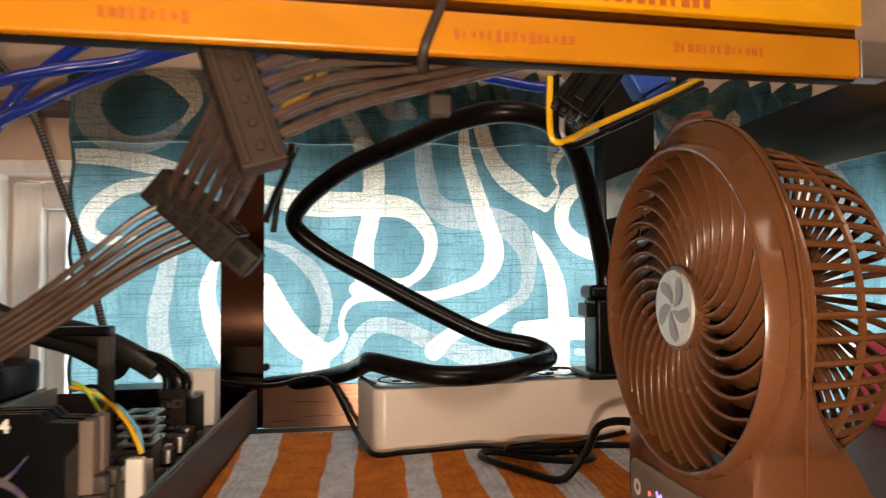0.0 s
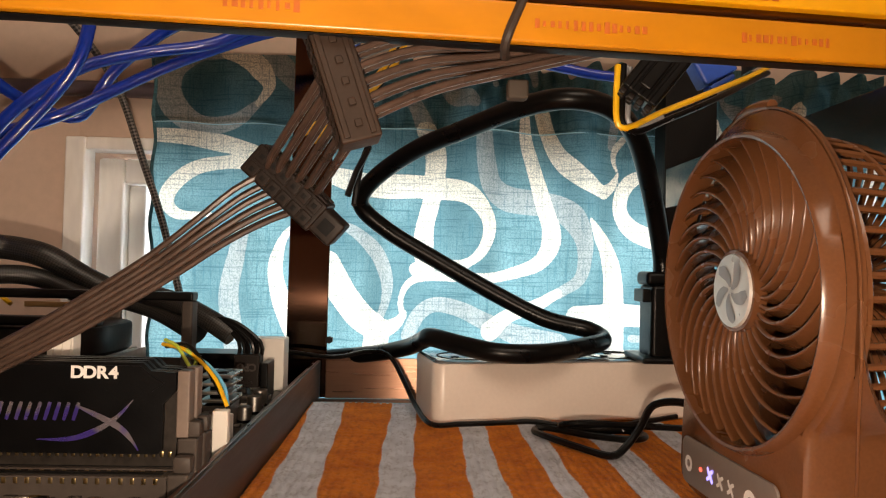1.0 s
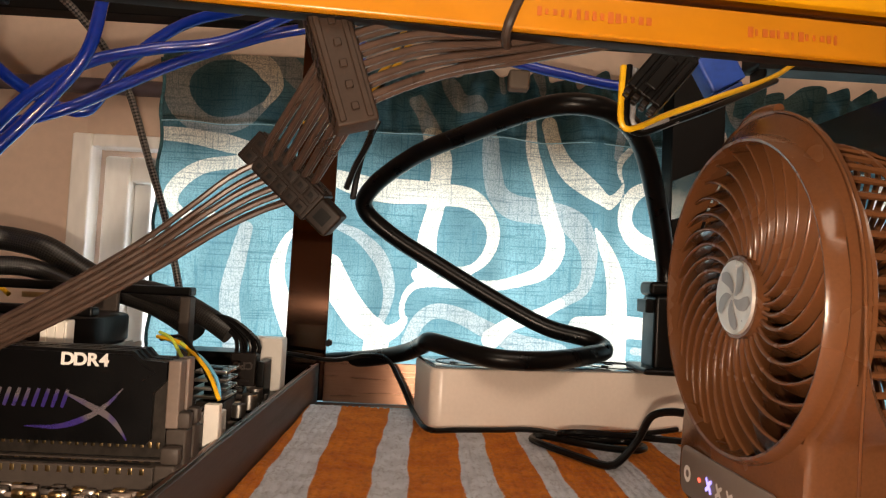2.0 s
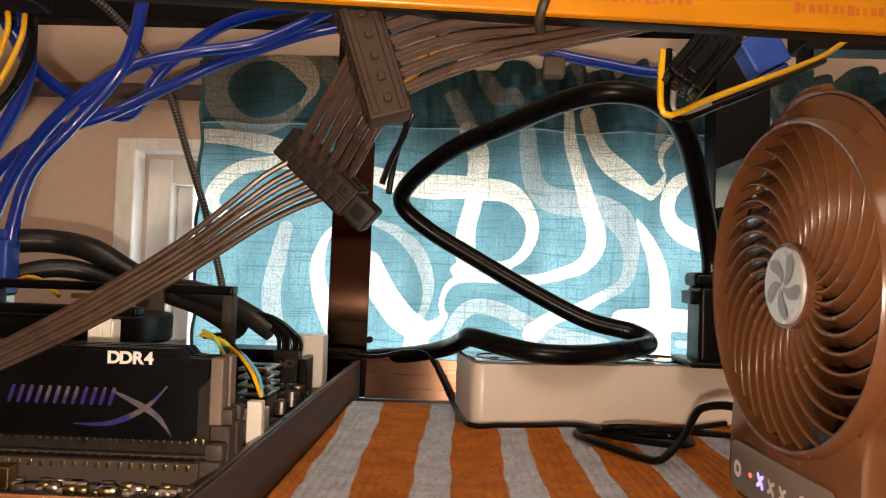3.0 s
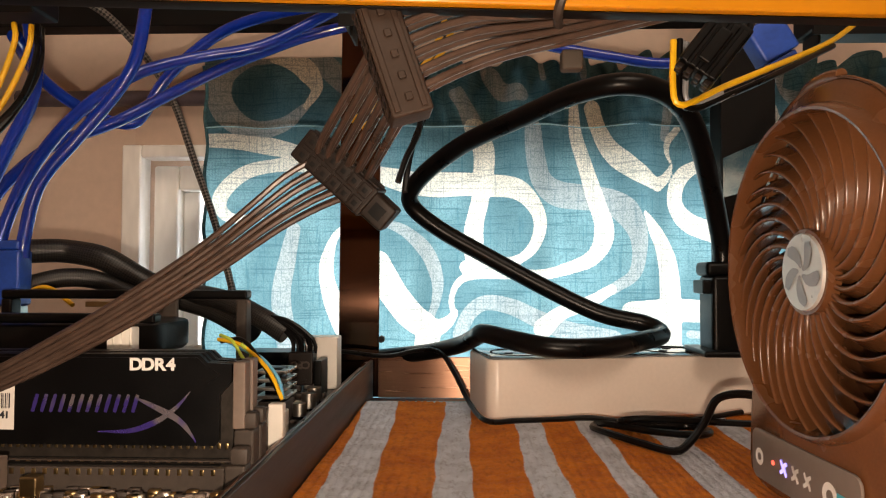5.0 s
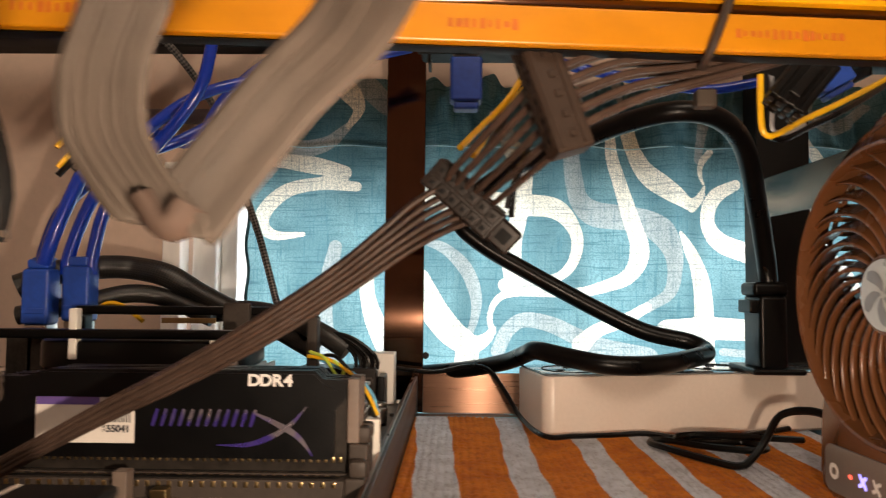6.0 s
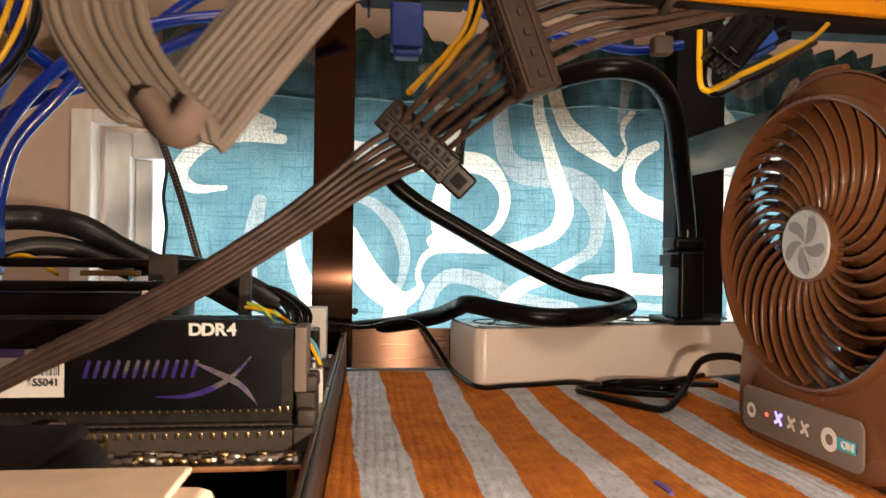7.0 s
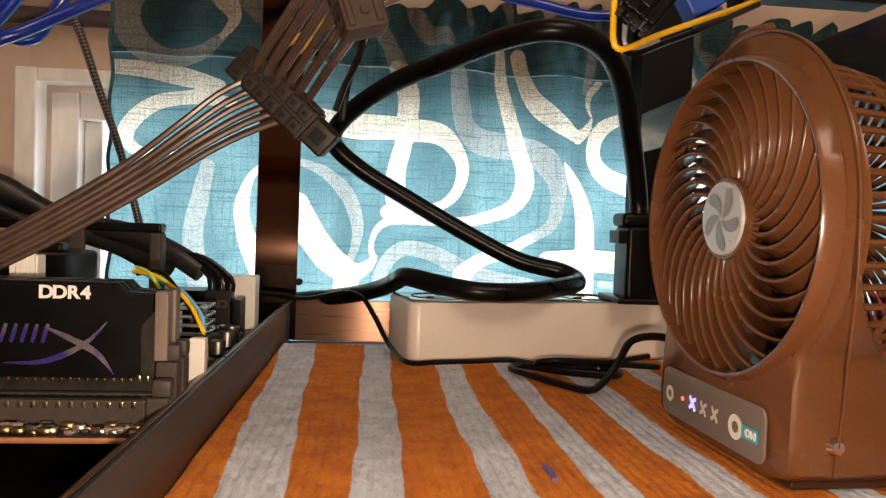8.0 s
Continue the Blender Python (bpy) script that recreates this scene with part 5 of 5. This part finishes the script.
bunch([([(0.0990, 0.2550, 0.1850), (0.0980, 0.2530, 0.1720), (0.0980, 0.2520, 0.1620), (0.1000, 0.2520, 0.1590), (0.1050, 0.2540, 0.1600), (0.1200, 0.2620, 0.1680), (0.1430, 0.2750, 0.1790), (0.1860, 0.3100, 0.2010), (0.2100, 0.3300, 0.2170)], M_YELLOWWIRE, 0.0013),
       ([(0.1020, 0.2570, 0.1860), (0.1010, 0.2550, 0.1710), (0.1010, 0.2540, 0.1610), (0.1070, 0.2550, 0.1580), (0.1200, 0.2620, 0.1640), (0.1450, 0.2750, 0.1760), (0.1890, 0.3100, 0.2000)], M_RUBBER, 0.0014),
       ([(0.1050, 0.2580, 0.1850), (0.1040, 0.2560, 0.1710), (0.1040, 0.2560, 0.1620), (0.1100, 0.2570, 0.1610), (0.1200, 0.2620, 0.1660)], M_GREYWIRE, 0.0012),
       ([(0.1040, 0.2590, 0.1860), (0.1030, 0.2580, 0.1710), (0.1030, 0.2570, 0.1610), (0.1100, 0.2580, 0.1590), (0.1250, 0.2640, 0.1660)], M_GREYWIRE, 0.0010)],
      "yellow, grey and black wires bent round a card's power plug")
GP = thing("card_power_plug", "black nylon power plug hanging under the rail", "plug", "", (0.1180, 0.2600, 0.1830), 0)
GP.matrix_basis = pose(0.1125, 0.2470, 0.1800, 0, 38, -10)
part("plug_shell", block((-0.0080, -0.0065, -0.0130), (0.0080, 0.0065, 0.010), 0.0008), M_BLACK, GP)
for kx in (-0.0060, -0.0020, 0.0020, 0.0060):
    part("flute", block((kx - 0.0014, -0.0078, -0.0130), (kx + 0.0014, -0.0064, 0.008), 0.0005), M_BLACK, GP)
    for ky in (-0.003, 0.003):
        part("pin_barrel", block((kx - 0.0014, ky - 0.0018, -0.0155), (kx + 0.0014, ky + 0.0018, -0.0131), 0.0005), M_CONN, GP)
part("plug_latch", block((-0.0026, -0.0100, -0.010), (0.0026, -0.0079, 0.004), 0.0008), M_BLACK, GP)
for k in range(8):
    g = k % 4 - 1.5
    part("wire", tube([(0.0040 * g, 0.003 * (k // 4) - 0.0015, 0.0090), (0.0046 * g - 0.002, 0.003 * (k // 4), 0.0140), (0.0060 * g - 0.009, 0.003 + 0.002 * (k // 4), 0.0200), (0.0062 * g - 0.028, 0.010, 0.0215 + 0.002 * (k % 3)), (0.004 * g - 0.06, 0.018, 0.0120)], 0.0015, 8, 0.003), M_RUBBER, GP)
bunch([([(0.0080, 0.3000, 0.2100), (0.0030, 0.2920, 0.1930), (-0.0060, 0.2850, 0.1790), (-0.0160, 0.2700, 0.1660), (-0.0250, 0.2450, 0.1520)], M_YELLOWWIRE, 0.0014), ([(0.0130, 0.3000, 0.2100), (0.0070, 0.2920, 0.1930), (-0.0010, 0.2850, 0.1810), (-0.0120, 0.2600, 0.1630), (-0.0200, 0.2400, 0.1480)], M_YELLOWWIRE, 0.0014),
       ([(0.0110, 0.3050, 0.2100), (0.0030, 0.2950, 0.1890), (-0.0070, 0.2800, 0.1680), (-0.0160, 0.2500, 0.1500)], M_RUBBER, 0.0013)], "yellow and black wires that meet the ribbon plug")

bunch([([(0.0020, 0.2350, 0.1540), (-0.0000, 0.2380, 0.1450), (-0.0040, 0.2380, 0.1370), (-0.0070, 0.2350, 0.1270)], M_RUBBER, 0.0012), ([(0.0030, 0.2400, 0.1540), (-0.0020, 0.2430, 0.1430), (-0.0040, 0.2430, 0.1340), (-0.0050, 0.2400, 0.1240)], M_RUBBER, 0.0012)], "pair of thin black wires beside the ribbon plug")

# ---- the grey-brown ribbon and its plugs ----
A0, B0 = Vector((-0.0238, 0.2090, 0.1268)), Vector((-0.0015, 0.1560, 0.1500))
AX, BX = Vector((0.73, 0.36, -0.58)).normalized(), Vector((0.37, -0.06, -0.93)).normalized()


def frame_of(axis, along):
    z = along.normalized()
    x = (axis - axis.dot(z) * z).normalized()
    y = z.cross(x)
    return Matrix((x, y, z)).transposed().to_4x4()


RIB = thing("ribbon_cable", "flat bundle of glossy grey-brown wires crossing in front of the memory", "cable")
run = [Vector(q) for q in [(-0.1840, 0.1850, 0.0300), (-0.1580, 0.1920, 0.0450), (-0.1400, 0.1960, 0.0550), (-0.1200, 0.1990, 0.0650), (-0.0930, 0.2010, 0.0800), (-0.0660, 0.2050, 0.0980), (-0.0475, 0.2060, 0.1120), (-0.0355, 0.2075, 0.1205)]]
run.append(A0.copy())
wide = [0.22, 0.26, 0.34, 0.44, 0.54, 0.62, 0.76, 0.98, 1.15]
for row in range(2):
    for k in range(6):
        pts = []
        for i, q in enumerate(run):
            f = i / (len(run) - 1)
            off = AX * (k - 2.5) * 0.0031 * wide[i]
            pts.append(q + off + Vector((0.0, (0.0030 * (row - 0.5) + 0.0011 * (k % 2)) * (0.4 + 0.6 * f), 0.0010 * (row - 0.5))))
        toward = (B0 - A0).normalized()
        pts.append(A0 + AX * (k - 2.5) * 0.0037 + toward * 0.008 + Vector((0, 0.003 * (row - 0.5), 0)))
        pts.append(B0 + BX * (k - 1.5) * 0.0040 - toward * 0.007 + Vector((0, 0.005 * (row - 0.5), 0)))
        pts.append(B0 + BX * (k - 1.9) * 0.0042 + Vector((0, 0.005 * (row - 0.5), 0)))
        pts.append(Vector((0.0190, 0.1600, 0.1570)) + BX * (k - 2.5) * 0.0038 + Vector((0, 0.004 * (row - 0.5), 0)))
        pts.append(Vector((0.0430, 0.1660, 0.1610)) + BX * (k - 2.5) * 0.0022 + Vector((0, 0.004 * (row - 0.5), 0)))
        pts.append(Vector((0.0900, 0.1850, 0.1760)) + BX * (k - 2.5) * 0.0016 + Vector((0, 0.004 * (row - 0.5), 0)))
        part("wire", tube(pts, 0.00098, 8, 0.004), M_WIRE, RIB)


def nylon_plug(name, at, m, lx, ly, lz, cols, label, finish, latch=True):
    p = thing(name, label, "plug")
    p.matrix_basis = Matrix.Translation(at) @ m
    part("shell", block((-lx / 2, -ly / 2, -lz / 2), (lx / 2, ly / 2, lz / 2), 0.0007), finish, p)
    for i in range(cols):
        for s in (-1, 1):
            x = (i - (cols - 1) / 2) * lx / cols * 0.92
            h = part("pin_cell", block((x - lx / cols * 0.42, s * ly * 0.24 - ly * 0.20, -lz / 2 - 0.0004), (x + lx / cols * 0.42, s * ly * 0.24 + ly * 0.20, -lz / 2 + 0.0002), 0.0004), finish, p)
            part("pin_hole", block((x - 0.0008, s * ly * 0.24 - 0.0008, -lz / 2 - 0.0006), (x + 0.0008, s * ly * 0.24 + 0.0008, -lz / 2 - 0.0003), 0.0), M_HOLE, h)
    for i in range(cols):
        x = (i - (cols - 1) / 2) * lx / cols * 0.92
        part("side_rib", block((x - 0.0010, -ly / 2 - 0.0008, -lz * 0.08), (x + 0.0010, -ly / 2 + 0.0002, lz * 0.10), 0.0003), finish, p)
    for z in (-0.34, 0.30):
        part("side_rail", block((-lx / 2 + 0.001, -ly / 2 - 0.0007, lz * z - 0.0008), (lx / 2 - 0.001, -ly / 2 + 0.0002, lz * z + 0.0008), 0.0003), finish, p)
    if latch:
        l = part("latch_block", block((lx / 2 - 0.001, -ly * 0.42, -lz * 0.42), (lx / 2 + 0.0085, ly * 0.42, lz * 0.30), 0.0010), finish, p)
        part("latch_window", block((lx / 2 + 0.0015, -ly * 0.20, -lz * 0.42 - 0.0003), (lx / 2 + 0.0060, ly * 0.20, -lz * 0.42 + 0.0002), 0.0), M_HOLE, l)
    return p


VIEW = Vector((0.12, 0.95, 0.12)).normalized()
nylon_plug("ribbon_plug", A0, frame_of(AX, VIEW), 0.0300, 0.0110, 0.0120, 6, "dark brown nylon plug with pin holes on the ribbon", M_CONN)
nylon_plug("ribbon_coupler", B0, frame_of(BX, Vector((0.93, 0.22, 0.30))), 0.0370, 0.0085, 0.0108, 6, "long brown nylon coupler on the ribbon", M_COUPLER, False)

# ---- pale cable loop close to the lens ----
NEAR = thing("hanging_cable_loop", "flat brown ribbon of fine wires hanging in a narrow loop", "cable")
M_WRAP = plain("dark_tape", (0.035, 0.022, 0.016), 0.8, 0.0, 0.3, 300, 0.1)
for k in range(26):
    f = k - 12.5
    o = Vector((0.00042 * f, 0.0004 * math.sin(k * 2.3), 0.0003 * math.sin(k * 1.7)))
    pts = [Vector(q) + o for q in [(-0.0660, 0.0500, 0.1390), (-0.0690, 0.0550, 0.1330), (-0.0720, 0.0560, 0.1250), (-0.0720, 0.0560, 0.1170), (-0.0690, 0.0560, 0.1110), (-0.0640, 0.0560, 0.1050)]]
    pts += [Vector(q) + Vector((o.x * 0.75, o.y, o.z - o.x * 0.5)) for q in [(-0.0620, 0.0570, 0.1050), (-0.0570, 0.0580, 0.1120), (-0.0490, 0.0580, 0.1220), (-0.0410, 0.0540, 0.1280), (-0.0360, 0.0460, 0.1320), (-0.0330, 0.0360, 0.1330)]]
    part("wire", tube(pts, 0.00060, 8, 0.0012), M_WIREPALE, NEAR)
part("wrap", tube([(-0.0665, 0.0562, 0.1075), (-0.0640, 0.0562, 0.1042), (-0.0620, 0.0562, 0.1042), (-0.0602, 0.0562, 0.1068)], 0.0030, 20, 0.0007, 0.6), M_WRAP, NEAR, "dark tape at the bend")
PLUGN = thing("hanging_plug", "dark nylon plug hanging at the edge of the tray", "plug")
part("shell", tube([(-0.0960, 0.0660, 0.1210), (-0.0940, 0.0660, 0.1150), (-0.0930, 0.0660, 0.1090), (-0.0940, 0.0660, 0.1030)], 0.0032, 20, 0.003), M_HOLE, PLUGN)
part("rim", tube([(-0.0940, 0.0660, 0.1040), (-0.0940, 0.0660, 0.1030)], 0.0035, 20, 0.002), M_WIREPALE, PLUGN)
part("wire", tube([(-0.1020, 0.0660, 0.1320), (-0.0980, 0.0660, 0.1260), (-0.0960, 0.0660, 0.1200)], 0.0020, 12, 0.003), M_HOLE, PLUGN)
part("wire", tube([(-0.0990, 0.0620, 0.1380), (-0.0970, 0.0620, 0.1250), (-0.0970, 0.0620, 0.1130), (-0.0990, 0.0620, 0.1040)], 0.0022, 12, 0.003), M_WIREPALE, PLUGN)
NEAR2 = thing("cable_end", "pale brown cable end lying over the memory", "cable")
part("sleeve", tube([(-0.1050, 0.0620, 0.0650), (-0.0980, 0.0620, 0.0720), (-0.0950, 0.0630, 0.0770), (-0.0940, 0.0640, 0.0810), (-0.0920, 0.0640, 0.0830)], 0.0036, 16, 0.003), M_WIREPALE, NEAR2)
part("tip", tube([(-0.0920, 0.0640, 0.0830), (-0.0920, 0.0640, 0.0850), (-0.0920, 0.0640, 0.0850)], 0.0028, 16, 0.001), M_WIREPALE, NEAR2)

# a folded cloth beyond the rack
bm = rounded_slab(0.423, 0.498, 0.470, 0.535, -0.0122, 0.052, 0.012, 0.006)
for v in bm.verts:
    v.co += Vector((0.003 * math.sin(v.co.z * 160), 0.003 * math.sin(v.co.z * 190 + v.co.x * 60), 0.0))
M_PINK = plain("pink_cotton", (0.55, 0.04, 0.09), 0.9, 0.0, 0.2, 400, 0.3)
tagged(part("folded_cloth", bm, M_PINK), "pink cotton cloth folded on the table beyond the rack", "cloth")

# things on the shelf close to the lens
# added black block: its shape stands in for a shadow of the near cables
SHADOW_BLOCK = thing("shadow_block", "black block added in the tray before the motherboard as a dark shadow", "adapter")
part("case", block((-0.190, 0.066, -0.0040), (-0.0830, 0.098, 0.0585), 0.005, seg=3), M_HOLE, SHADOW_BLOCK)
part("block_top", block((-0.188, 0.068, 0.0580), (-0.0870, 0.096, 0.0605), 0.001), M_HOLE, SHADOW_BLOCK)
part("pale_mark", block((-0.1045, 0.0860, 0.0606), (-0.1038, 0.0940, 0.0608), 0.0), M_LABEL, SHADOW_BLOCK, "small pale mark")
CARTON = thing("carton", "pale brown cardboard box standing on the shelf before the tray", "box")
M_CARTON = plain("pale_cardboard", (0.46, 0.35, 0.26), 0.9, 0.0, 0.15, 200, 0.2, wear=40)
part("carton_body", block((-0.135, 0.026, -0.0060), (-0.0580, 0.0580, 0.0625), 0.002), M_CARTON, CARTON)
part("carton_flap", block((-0.134, 0.027, 0.0627), (-0.0620, 0.0610, 0.0635), 0.0003), M_CARTON, CARTON)
